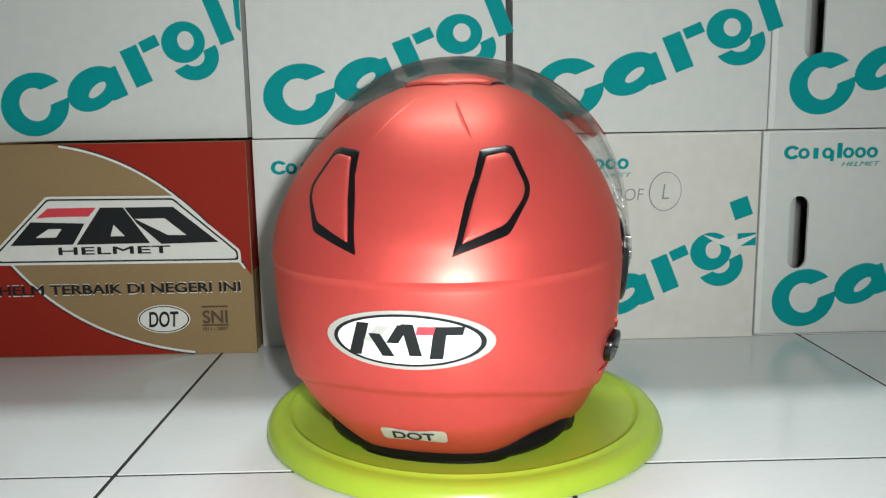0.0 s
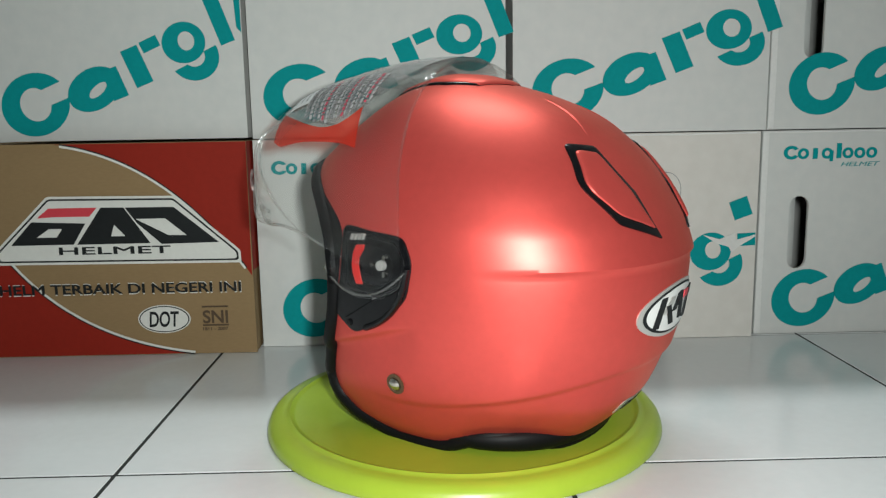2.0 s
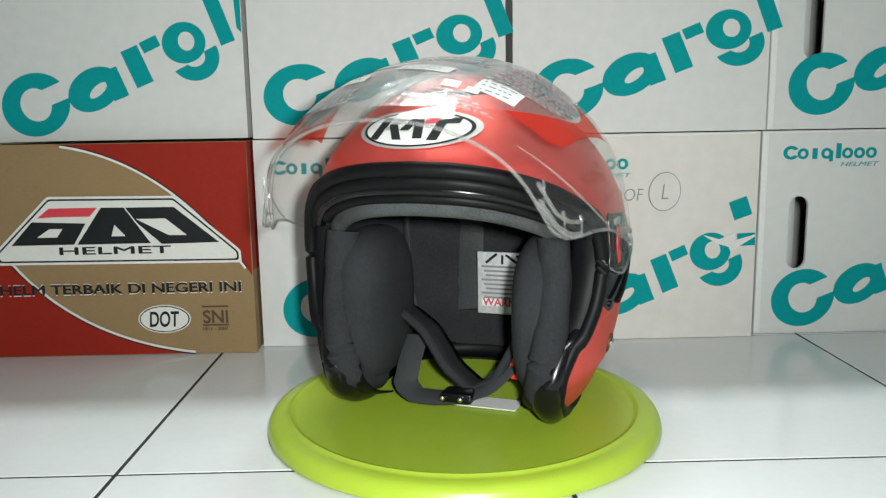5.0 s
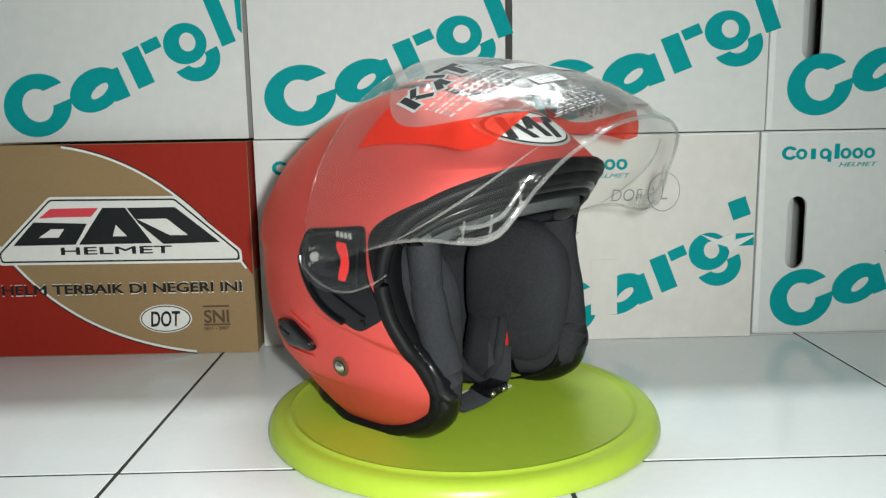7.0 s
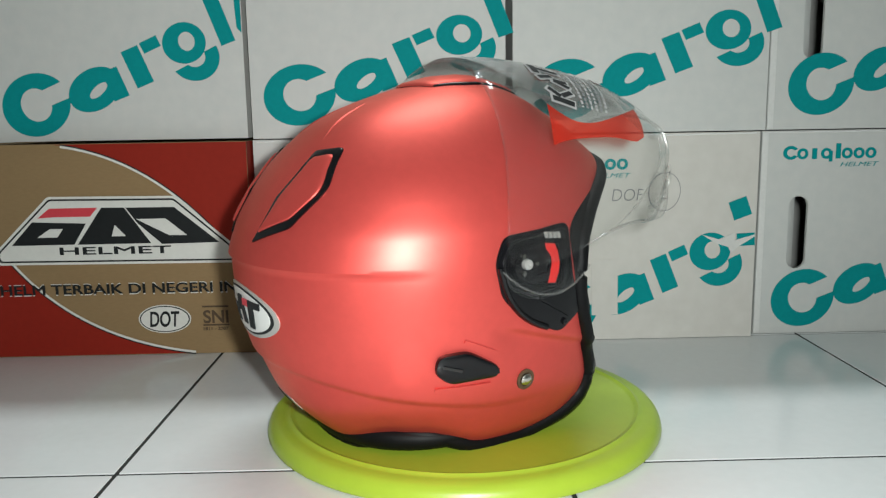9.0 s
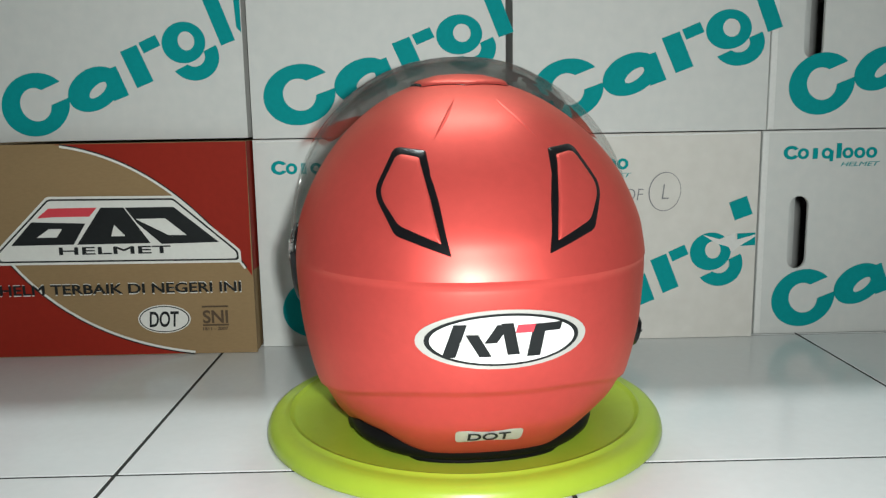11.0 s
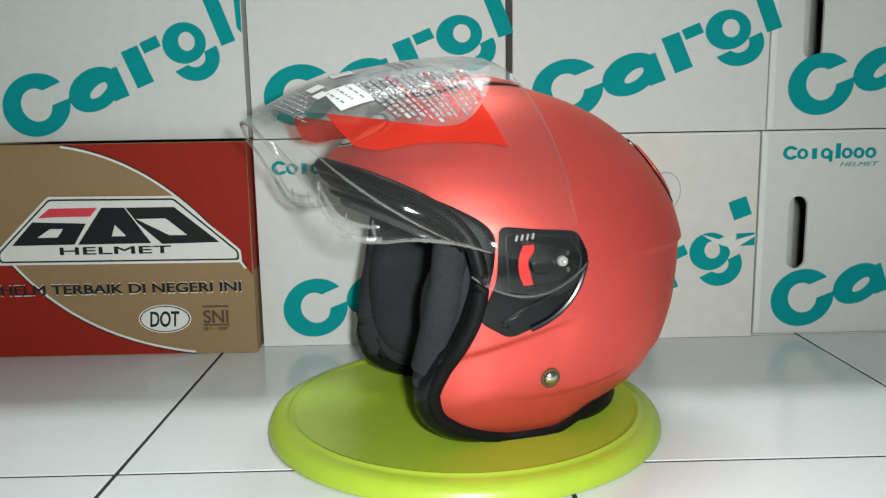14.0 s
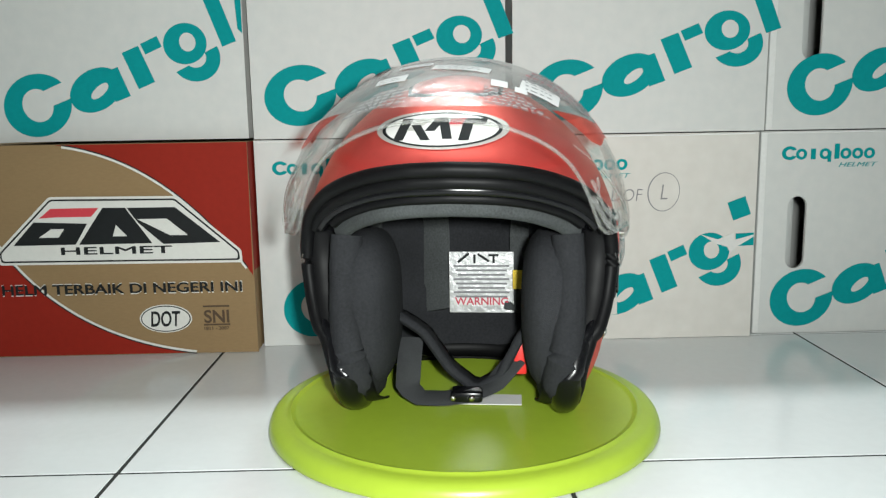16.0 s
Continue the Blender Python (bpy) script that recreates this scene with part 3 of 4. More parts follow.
def shell(theta, z, side=1, out=0.0):
    """A point of the helmet's outer surface: theta 0 is the face side, 180 degrees the nape."""
    q = -math.sqrt(max(0.0, CROWN - z))
    x0, c, s = middle(z), math.cos(theta), math.sin(theta)
    a = FRONT(q) - x0 if c > 0 else x0 - BACK(q)
    nape = smoothstep(1.85, 2.25, theta)
    z1, z2 = 0.1425, 0.052 + 0.024 * smoothstep(1.5, 2.9, theta)
    d = out - 0.0028 * nape * smoothstep(0, 0.0028, z1 - z) * (1 - smoothstep(0.006, 0.05, z1 - z))
    d -= 0.0026 * smoothstep(1.2, 1.7, theta) * smoothstep(0, 0.004, z2 - z) * (1 - smoothstep(0.01, 0.045, z2 - z))
    sp = lambda v: math.copysign(abs(v) ** (2 / N_POW), v)
    xa = x0 + a * sp(c)
    low = 0.1035 - 0.30 * (xa + 0.030) - z
    d -= 0.0030 * smoothstep(-0.045, -0.020, xa) * smoothstep(0, 0.0030, low) * (1 - smoothstep(0.004, 0.040, low))
    x, y = a * sp(c), WIDE(q) * sp(max(s, 0.0))
    r = math.hypot(x, y) or 1.0
    k = 1 + d / max(r, 0.02)
    up = 0.011 * smoothstep(1.55, 2.05, theta) * (1 - smoothstep(2.25, 2.80, theta)) * (1 - smoothstep(0.015, 0.065, z))
    return Vector((x0 + x * k, side * y * k, z + up + out * smoothstep(0.2, CROWN, z)))


def end_angle(z):
    if z >= BROW:
        return 0.0
    q = -math.sqrt(CROWN - z)
    c = (EDGE(z) - middle(z)) / (FRONT(q) - middle(z))
    return math.acos(max(-1.0, min(1.0, math.copysign(abs(c) ** (N_POW / 2), c))))


LEVELS = [0.015 + 0.172 * i / 86 for i in range(86)] + [0.187 + 0.0135 * i / 14 for i in range(14)]
LEVELS += [CROWN - (math.sqrt(CROWN - BROW) * (1 - i / 34)) ** 2 for i in range(35)]
COLS = 72


def shell_row(z):
    e = end_angle(z)
    half = [e + (math.pi - e) * (1 - i / COLS) for i in range(COLS + 1)]
    return [shell(t, z, 1) for t in half[::-1]] + [shell(t, z, -1) for t in half[1:]]


rows = [shell_row(z) for z in LEVELS]
part("shell", grid(rows), RED, helmet, "matte metallic red shell", LIFT)


def shrunk(p, k=0.81):
    c = Vector((-0.018, 0, 0.105))
    return c + (Vector(p) - c) * k


lining_rows = [[shrunk(p) for p in r[::3]] for r in rows[::3]]
part("lining", grid(lining_rows), CLOTH, helmet, "charcoal cloth lining", LIFT)
# the edge all round: up one side of the face opening, over the brow and down the other, then along the lower rim
opening = [r[0] for z, r in zip(LEVELS, rows) if z < BROW]
brow_loop = opening + [rows[len(opening)][0]] + [Vector((p.x, -p.y, p.z)) for p in opening[::-1]]
rim_loop = rows[0][::-1]
part("inner_rim", grid([brow_loop, [shrunk(p, 0.90) + Vector((0, 0, -0.003)) for p in brow_loop], [shrunk(p) for p in brow_loop]]), PLASTIC, helmet, "glossy black inner edge", LIFT)
part("lower_rim", grid([rim_loop, [shrunk(p) + Vector((0, 0, -0.012)) for p in rim_loop]]), RUBBER, helmet, "black underside edge", LIFT)


def even(path, step):
    """The path resampled at even steps."""
    out, acc = [Vector(path[0])], 0.0
    for a, b in zip(path, path[1:]):
        a, b = Vector(a), Vector(b)
        n = (b - a).length
        while n > 1e-9 and acc + n >= step:
            a = a + (b - a) * ((step - acc) / n)
            n = (b - a).length
            out.append(a.copy())
            acc = 0.0
        acc += n
    return out


whole = even(brow_loop + [Vector((p.x, p.y, p.z)) for p in rows[0][::-1][1:-1]] + [brow_loop[0]], 0.005)[:-1]
part("edge_trim", sweep(whole, 0.0052, 0.0052, 10, closed=True), RUBBER, helmet, "black rubber edge trim", LIFT)
nape_path = [Vector((q.x * 0.985, q.y * 0.975, 0.0232)) for q in (shell(t, 0.0165, s) for s, ts in ((1, [1.6 + (math.pi - 1.6) * i / 22 for i in range(22)]), (-1, [math.pi - (math.pi - 1.6) * i / 22 for i in range(23)])) for t in ts)]
part("neck_roll", sweep(nape_path, lambda s: 0.003 + 0.006 * math.sin(math.pi * s) ** 0.5, lambda s: 0.003 + 0.0062 * math.sin(math.pi * s) ** 0.5, 12), RUBBER, helmet, "thick black neck roll", LIFT)

# surface patches -----------------------------------------------------------


def nape_point(y, z, out=0.0):
    q = -math.sqrt(max(0, CROWN - z))
    s = min(1.0, abs(y) / WIDE(q)) ** (N_POW / 2)
    return shell(math.pi - math.asin(s), z, 1 if y >= 0 else -1, out)


def brow_point(y, z, out=0.0):
    q = -math.sqrt(max(0, CROWN - z))
    s = min(1.0, abs(y) / WIDE(q)) ** (N_POW / 2)
    return shell(math.asin(s), z, 1 if y >= 0 else -1, out)


def flank_point(x, z, side=1, out=0.0):
    q = -math.sqrt(max(0, CROWN - z))
    x0 = middle(z)
    c = (x - x0) / ((FRONT(q) - x0) if x > x0 else (x0 - BACK(q)))
    c = math.copysign(min(1.0, abs(c)) ** (N_POW / 2), c)
    return shell(math.acos(c), z, side, out)


def dense(loop, n=10):
    out = []
    for a, b in zip(loop, loop[1:] + loop[:1]):
        out += [(a[0] + (b[0] - a[0]) * i / n, a[1] + (b[1] - a[1]) * i / n) for i in range(n)]
    return out


def patch(loop, place, heights, centre=None):
    """A raised piece that lies on a curved surface: heights are (share of the outline, height over the surface) from the edge inwards."""
    cx = centre or (sum(p[0] for p in loop) / len(loop), sum(p[1] for p in loop) / len(loop))
    rows = [[place(cx[0] + (u - cx[0]) * k, cx[1] + (v - cx[1]) * k, h) for u, v in loop] for k, h in heights]
    return grid(rows, closed=True)


LID = [(1.0, -0.001), (1.0, 0.0008), (0.985, 0.0014), (0.8, 0.0015), (0.6, 0.0015), (0.4, 0.0015), (0.2, 0.0015), (0.0, 0.0015)]


def decal(h):
    return [(1.0, h - 0.0010), (1.0, h), (0.8, h), (0.6, h), (0.4, h), (0.2, h), (0.0, h)]


def badge(place, cy, cz, ry, rz, flip=1):
    """An oval badge: silver border, black line, white ground and plain slanted blocks."""
    bd = part("badge", patch(oval(cy, cz, ry, rz), place, decal(0.0008)), SILVER, helmet, "oval silver and white badge", LIFT)
    bits = [(0.90, 0.88, PRINT_BLACK, 0.0011), (0.84, 0.80, BADGE_WHITE, 0.0013)]
    for kx, kz, m, h in bits:
        part("badge_field", patch(oval(cy, cz, ry * kx, rz * kz), place, decal(h)), m, bd, shift=LIFT)
    f = flip
    shapes = [((-0.66, 0.0), 0.15, 1.10, 0.12, PRINT_BLACK), ((-0.40, 0.25), 0.16, 0.55, 0.18, SILVER), ((-0.34, -0.20), 0.14, 0.75, -0.16, PRINT_BLACK), ((-0.10, 0.28), 0.14, 0.60, 0.14, PRINT_BLACK),
              ((0.08, 0.05), 0.14, 1.05, -0.08, PRINT_BLACK), ((0.44, -0.06), 0.15, 1.05, 0.07, PRINT_BLACK), ((0.58, 0.46), 0.34, 0.26, 0.03, PRINT_BLACK), ((0.28, 0.46), 0.20, 0.26, 0.03, PRINT_PINK)]
    for k, ((u, v), w, h, lean, m) in enumerate(shapes):
        loop = dense(bar(cy + f * u * ry * 0.85, cz + v * rz * 0.8, f * w * ry, h * rz, 0, f * lean * ry * 0.5), 4)
        part("badge_block", patch(loop, place, decal(0.0016 + 0.00012 * k)), m, bd, shift=LIFT)
    return bd


badge(nape_point, -0.0010, 0.1090, 0.0495, 0.0178, flip=-1)
badge(brow_point, -0.006, 0.2245, 0.0445, 0.0122, flip=1)
tag = part("nape_mark", patch(rounded([(-0.0170, 0.0360), (0.0230, 0.0360), (0.0240, 0.0465), (-0.0180, 0.0465)], 0.003), nape_point, decal(0.0006)), SILVER, helmet, "small silver oval mark", LIFT)
bm = words("DOT", 0.026, 0.0065)
for v in bm.verts:
    v.co = nape_point(0.003 - v.co.x, 0.0412 + v.co.z, 0.0009 - v.co.y)
part("mark_letters", bm, PRINT_BLACK, tag, shift=LIFT, smooth=False)

def vent_loop(points):
    """The vent's outline: sharp towards the middle of the helmet, rounded on the outside."""
    out = []
    for i, (p, r) in enumerate(zip(points, (0.0012, 0.0040, 0.0075, 0.0030, 0.0008))):
        p, a, b = Vector(p), Vector(points[i - 1]), Vector(points[(i + 1) % len(points)])
        out += [tuple(q) for q in bezier(p + (a - p).normalized() * r, p, p + (b - p).normalized() * r, 6)]
    return out


for s in (1, -1):
    frame_loop = [(s * y, z) for y, z in ((0.0365, 0.2130), (0.0535, 0.2152), (0.0675, 0.1900), (0.0570, 0.1672), (0.0275, 0.1565))]
    cover_loop = [(s * y, z) for y, z in ((0.0402, 0.2092), (0.0520, 0.2115), (0.0644, 0.1897), (0.0545, 0.1728), (0.0322, 0.1632))]
    place = nape_point
    fr = part("rear_vent", patch(dense(vent_loop(frame_loop), 2), place, LID), PLASTIC, helmet, "black framed air vent with red cover", LIFT)
    part("vent_cover", patch(dense(vent_loop(cover_loop), 2), place, [(1.0, 0.0010), (0.99, 0.0022), (0.95, 0.0028), (0.85, 0.0031), (0.6, 0.0033), (0.3, 0.0034), (0.0, 0.0034)]), RED, fr, "matte red vent cover", LIFT)
    ridge = [shell(math.pi - 0.16 - 0.20 * (1 - i / 16), 0.213 + 0.038 * i / 16, s, -0.0010) for i in range(17)]
    part("crown_ridge", sweep(ridge, lambda t: 0.0003 + 0.0013 * math.sin(math.pi * t), None, 8), RED, helmet, shift=LIFT)

# top vent on the crown
top_half = [(0.037, 0.0200), (0.029, 0.0330), (-0.014, 0.0360), (-0.036, 0.0300)]
top_loop = top_half + [(-0.046, 0.0)] + [(x, -y) for x, y in top_half[::-1]]


def crown_point(x, y, out=0.0):
    lo, hi = 0.2, CROWN - 1e-5
    for _ in range(24):
        z = (lo + hi) / 2
        q = -math.sqrt(CROWN - z)
        x0 = middle(z)
        a = (FRONT(q) - x0) if x > x0 else (x0 - BACK(q))
        inside = (abs(x - x0) / max(a, 1e-6)) ** N_POW + (abs(y) / max(WIDE(q), 1e-6)) ** N_POW < 1
        lo, hi = (z, hi) if inside else (lo, z)
    return Vector((x, y, lo + out))


tv = part("top_vent", patch(dense(top_loop, 4), lambda x, y, h: crown_point(x, y, h), LID), PLASTIC, helmet, "low red vent on the crown", LIFT)
part("vent_cover", patch(dense([(x * (0.97 if x > 0 else 1.03), y * (0.93 if x > -0.02 else 1.0)) for x, y in top_loop], 4), lambda x, y, h: crown_point(x, y, h), [(1.0, 0.0005), (0.98, 0.0018), (0.9, 0.0026), (0.5, 0.0030), (0.0, 0.0030)]), RED, tv, shift=LIFT)

# side plates, pivots, rivets ------------------------------------------------
GASKET = spline([0.106, 0.130, 0.150, 0.164, 0.175, 0.185, 0.192], [0.0020, 0.0065, 0.0135, 0.0190, 0.0150, 0.0090, 0.0040])
PIVOT = Vector((-0.0055, 0.0, 0.1410))
for s in (1, -1):
    put = lambda x, z, h, s=s: flank_point(x, z, s, h)
    loop = rounded([(0.0165, 0.1655), (-0.0345, 0.1605), (-0.0420, 0.1450), (-0.0370, 0.1230), (-0.0200, 0.1060), (0.0100, 0.0940), (0.0290, 0.1055), (0.0190, 0.1320)], 0.0055, 4)
    shut = []
    for k in range(29):
        z = 0.106 + 0.086 * k / 28
        w = GASKET(z)
        shut.append([flank_point(EDGE(z) + 0.001 - w * u / 5, z, s, 0.0014 if u < 5 else -0.0005) for u in range(6)])
    part("side_gasket", grid(shut), RUBBER, helmet, "black rubber gasket beside the pivot plate", LIFT)
    pl = part("side_plate", patch(loop, put, LID), PLASTIC, helmet, "glossy black pivot plate", LIFT)
    part("pivot_ring", patch(oval(-0.0215, 0.1430, 0.0098, 0.0098, n=24), put, [(1.0, 0.001), (1.0, 0.0042), (0.7, 0.0046), (0.6, 0.003), (0.3, 0.0036), (0.0, 0.004)]), SMOKE, pl, "smoked round visor pivot", LIFT)
    for k in range(4):
        part("plate_rib", patch(dense(bar(-0.0040 + 0.0034 * k, 0.1590 - 0.0003 * k, 0.0014, 0.0040, 18), 3), put, [(1.0, 0.0012), (0.9, 0.0030), (0.0, 0.0030)]), SILVER, pl, shift=LIFT)
    part("plate_step", patch(rounded([(0.0130, 0.1620), (-0.0310, 0.1575), (-0.0375, 0.1440), (-0.0330, 0.1290), (-0.0150, 0.1215), (0.0120, 0.1250)], 0.005, 4), put, [(1.0, 0.0012), (1.0, 0.0019), (0.96, 0.0020), (0.92, 0.0012), (0.5, 0.0016), (0.0, 0.0016)]), PLATE, pl, "raised black rim round the pivot", LIFT)
    part("plate_web", patch(dense(bar(0.0010, 0.1130, 0.034, 0.0014, -30), 6), put, [(1.0, 0.0012), (0.9, 0.0032), (0.0, 0.0032)]), PLASTIC, pl, shift=LIFT)
    part("pivot_cap", patch(oval(-0.0215, 0.1430, 0.0034, 0.0034, n=16), put, [(1.0, 0.003), (0.9, 0.0058), (0.4, 0.0061), (0.0, 0.0052)]), SILVER, pl, "grey pivot cap", LIFT)
    for k in range(3):
        part("pivot_tooth", patch(oval(-0.0215 + 0.006 * math.cos(2.1 * k), 0.1430 + 0.006 * math.sin(2.1 * k), 0.0012, 0.0018, n=10), put, [(1.0, 0.003), (0.9, 0.006), (0.0, 0.006)]), STEEL, pl, shift=LIFT)
    part("lock_slider", patch(dense([(0.0005 - 0.0040 * u, 0.1410 + 0.0125 * v) for u, v in ((1.0, -1.0), (-0.5, -1.05), (-1.2, -0.5), (-1.4, 0.0), (-1.1, 0.6), (-0.5, 1.0), (1.3, 1.05), (1.3, 0.75), (0.4, 0.6), (0.2, 0.0))], 3), put, [(1.0, 0.0012), (0.95, 0.0020), (0.0, 0.0021)]), RED_GLOSS, pl, "small red lock slider", LIFT)
    edge = [flank_point(x, z, s, 0.0012) for x, z in bezier((-0.0385, 0.1420), (-0.0345, 0.1110), (-0.0030, 0.1000), 20)]
    part("plate_bevel", sweep(edge, 0.0030, 0.0022, 10), PLASTIC, pl, "rounded glossy plate border", LIFT)
    part("screw", patch(oval(0.0125, 0.1010, 0.0024, 0.0024, n=16), put, [(1.0, 0.001), (0.9, 0.0028), (0.4, 0.0030), (0.0, 0.0022)]), PLASTIC, pl, "black screw", LIFT)
    rv = part("rivet", patch(oval(-0.0172 - s * 0.0029, 0.0644 - s * 0.0010, 0.0066, 0.0072, n=24), put, [(1.0, -0.0005), (0.98, 0.0012), (0.75, 0.0014), (0.62, 0.0004), (0.0, 0.0004)]), PRINT_BROWN, helmet, "dark washer of a steel rivet", LIFT)
    part("rivet_head", patch(oval(-0.0172 - s * 0.0029, 0.0644 - s * 0.0010, 0.0043, 0.0043, n=20), put, [(1.0, 0.0002), (0.95, 0.0018), (0.6, 0.0030), (0.2, 0.0034), (0.0, 0.0034)]), STEEL, rv, "bright steel rivet head", LIFT)

put = lambda x, z, h: flank_point(x, z, -1, h)
clip = part("strap_clip", patch(rounded([(-0.0770, 0.0910), (-0.0590, 0.0925), (-0.0370, 0.0800), (-0.0360, 0.0730), (-0.0690, 0.0715), (-0.0790, 0.0800)], 0.005, 4), put,
            [(1.0, -0.001), (1.0, 0.0025), (0.95, 0.0042), (0.8, 0.0050), (0.4, 0.0050), (0.0, 0.0046)]), PLASTIC, helmet, "glossy black moulded clip", LIFT)
part("clip_slot", patch(dense(bar(-0.0680, 0.0825, 0.012, 0.0016, -18), 4), put, decal(0.0058)), BLACK_FOOT, clip, shift=LIFT)
for x, z, w, a in ((-0.0500, 0.0935, 0.024, -24), (-0.0590, 0.0675, 0.036, 0)):
    part("raised_mark", patch(dense(bar(x, z, w, 0.0022, a), 6), put, decal(0.0012)), RED, helmet, "light red moulded mark", LIFT)

# visor ------------------------------------------------------------------------
REACH = spline([8, 13, 20, 26, 30, 35, 47, 58, 68, 82, 97], [0.168, 0.1735, 0.1830, 0.1890, 0.1830, 0.1745, 0.1590, 0.1460, 0.1385, 0.1335, 0.1310])
V_WIDE, V_POW = 0.1250, 2.10


def visor_point(phi, beta, out=0.0):
    """A point of the visor: phi degrees up from straight ahead about the pivots, beta degrees to the side."""
    r, b = REACH(phi) + out, radians(beta)
    ear = smoothstep(60, 84, abs(beta))
    rho = r * max(0.0, math.cos(b)) ** (2 / V_POW)
    y = math.copysign((V_WIDE + out) * abs(math.sin(b)) ** (2 / V_POW), beta) * (1 - 0.010 * ear)
    a = radians(phi)
    return Vector((PIVOT.x + rho * math.cos(a), y, PIVOT.z + rho * math.sin(a)))


LOW = spline([0, 13, 25, 33, 40, 45, 48, 52, 57, 62, 68, 75, 90], [29.3, 28.8, 27, 25, 21, 15.2, 11.5, 10.2, 11.2, 13.5, 16, 18, 18])


def low_edge(beta):
    """The visor's lower edge: a long arch with a lifting tab that hangs down at each side."""
    return LOW(abs(beta))


B_END, NB, NP = 89.4, 120, 40
vr = []
for j in range(NP + 1):
    row = []
    for i in range(NB + 1):
        b = -B_END + 2 * B_END * i / NB
        rho = 0.131 * math.cos(radians(b)) ** (2 / V_POW)
        lo, hi = low_edge(b), math.degrees(math.acos(max(-0.97, -(0.0093 + 0.19 * (0.131 - rho)) / rho)))
        row.append(visor_point(lo + (hi - lo) * j / NP, b))
    vr.append(row)
visor = part("visor", grid(vr), VISOR, helmet, "clear raised visor", LIFT, solid=0.0018)
visor.visible_shadow = False
for run, r, m in ((vr[0][6:-6], 0.0008, VISOR_EDGE), (vr[-1][12:-12], 0.0005, VISOR)):
    part("visor_edge", sweep(even(run, 0.004), lambda t: 0.0004 + r * min(1, 6 * math.sin(math.pi * t)), None, 8), m, visor, "thick clear visor edge", LIFT)
for s in (1, -1):
    rib = [visor_point(29.6 + 4.0 * math.cos(radians(b * 1.2)) - 10.5 * (b / 70) ** 2, s * b, 0.0006) for b in range(36, 73, 3)]
    part("visor_rib", sweep(even(rib, 0.004), lambda t: 0.0003 + 0.0006 * math.sin(math.pi * t), None, 8), VISOR_EDGE, visor, "clear moulded stiffening rib", LIFT)
for s in (1, -1):
    for up, d0, d1, r in ((1.0, 0.0012, 0.0040, 0.0013), (5.0, 0.0006, 0.0026, 0.0009)):
        lip = [visor_point(low_edge(b) + up, s * b, d0 + d1 * math.sin(math.pi * (b - 43) / 14)) for b in range(43, 58, 1)]
        part("visor_tab", sweep(lip, r, r * 1.5, 10), VISOR_EDGE, visor, "clear moulded lifting tab", LIFT)
    for b in (44, 50, 56):
        web = [visor_point(low_edge(b) + k, s * b, 0.0020 + 0.002 * math.sin(math.pi * k / 8)) for k in range(1, 8)]
        part("tab_web", sweep(web, 0.0007, 0.0011, 8), VISOR_EDGE, visor, shift=LIFT)
for s in (1, -1):
    arm = rounded([(0.0220, 0.1630), (-0.0300, 0.1580), (-0.0395, 0.1450), (-0.0350, 0.1290), (-0.0180, 0.1200), (0.0060, 0.1200), (0.0330, 0.1350)], 0.0075, 5)
    part("visor_ear", patch(arm, lambda x, z, h, s=s: flank_point(x, z, s, h), [(1.0, 0.0030), (1.0, 0.0040), (0.97, 0.0042), (0.5, 0.0064), (0.0, 0.0064)]), SMOKE, visor, "smoked clear pivot ear", LIFT)
    rim = [flank_point(x, z, s, 0.0040) for x, z in bezier((0.0330, 0.1355), (-0.0040, 0.1060), (-0.0385, 0.1400), 24)]
    part("ear_edge", sweep(rim, 0.0007, 0.0007, 8), VISOR_EDGE, visor, "bright clear ear edge", LIFT)

film_loop = oval(63, 0, 30, 48.5, n=72)
film = part("visor_film", patch(film_loop, lambda a, b, h: visor_point(a, b, h), [(k, 0.0020) for k in (1.0, 0.85, 0.7, 0.55, 0.4, 0.25, 0.1, 0.0)]), FILM, visor, "grey printed protective film", LIFT)
WING = spline([35.5, 38, 45, 55, 70, 80], [43.5, 48, 50.5, 53, 56, 58.5])
for s in (1, -1):
    inner, outer = [], []
    for k in range(41):
        f = 35.5 + 43.5 * k / 40
        fi = f + 3.5 * (1 - k / 40) ** 2 - 2.0 * (k / 40) ** 4
        inner.append((fi, s * 48.5 * math.sqrt(max(0.02, 1 - ((fi - 63) / 30) ** 2))))
        outer.append((f, s * max(abs(inner[-1][1]) + 0.4, WING(f))))
    rows2 = [[visor_point(i[0] + (o[0] - i[0]) * k / 5, i[1] + (o[1] - i[1]) * k / 5, 0.0020) for i, o in zip(inner, outer)] for k in range(6)]
    part("red_film_wing", grid(rows2), FILM_RED, visor, "bright red film wing", LIFT)
put = lambda a, b, h: visor_point(a, b, h)


def film_bar(phi, beta, dp, db, m, turn=0.0, out=0.0026):
    part("film_bar", patch(dense(bar(phi, beta, dp, db, turn), 4), put, [(1.0, out), (0.5, out), (0.0, out)]), m, film, shift=LIFT)


def film_row(phi, beta0, beta1, m, tall=1.0, out=0.0026):
    """A row of unreadable small print as short dashes."""
    bm = bmesh.new()
    b = beta0
    while b < beta1:
        w = rnd.uniform(0.6, 2.2)
        vs = [bm.verts.new(visor_point(phi + dp, b + db, out)) for dp, db in ((0, 0), (tall, 0), (tall, w), (0, w))]
        bm.faces.new(vs)
        b += w + rnd.uniform(0.5, 1.0)
    part("small_print", bm, m, film, shift=LIFT, smooth=False)


rnd = random.Random(5)
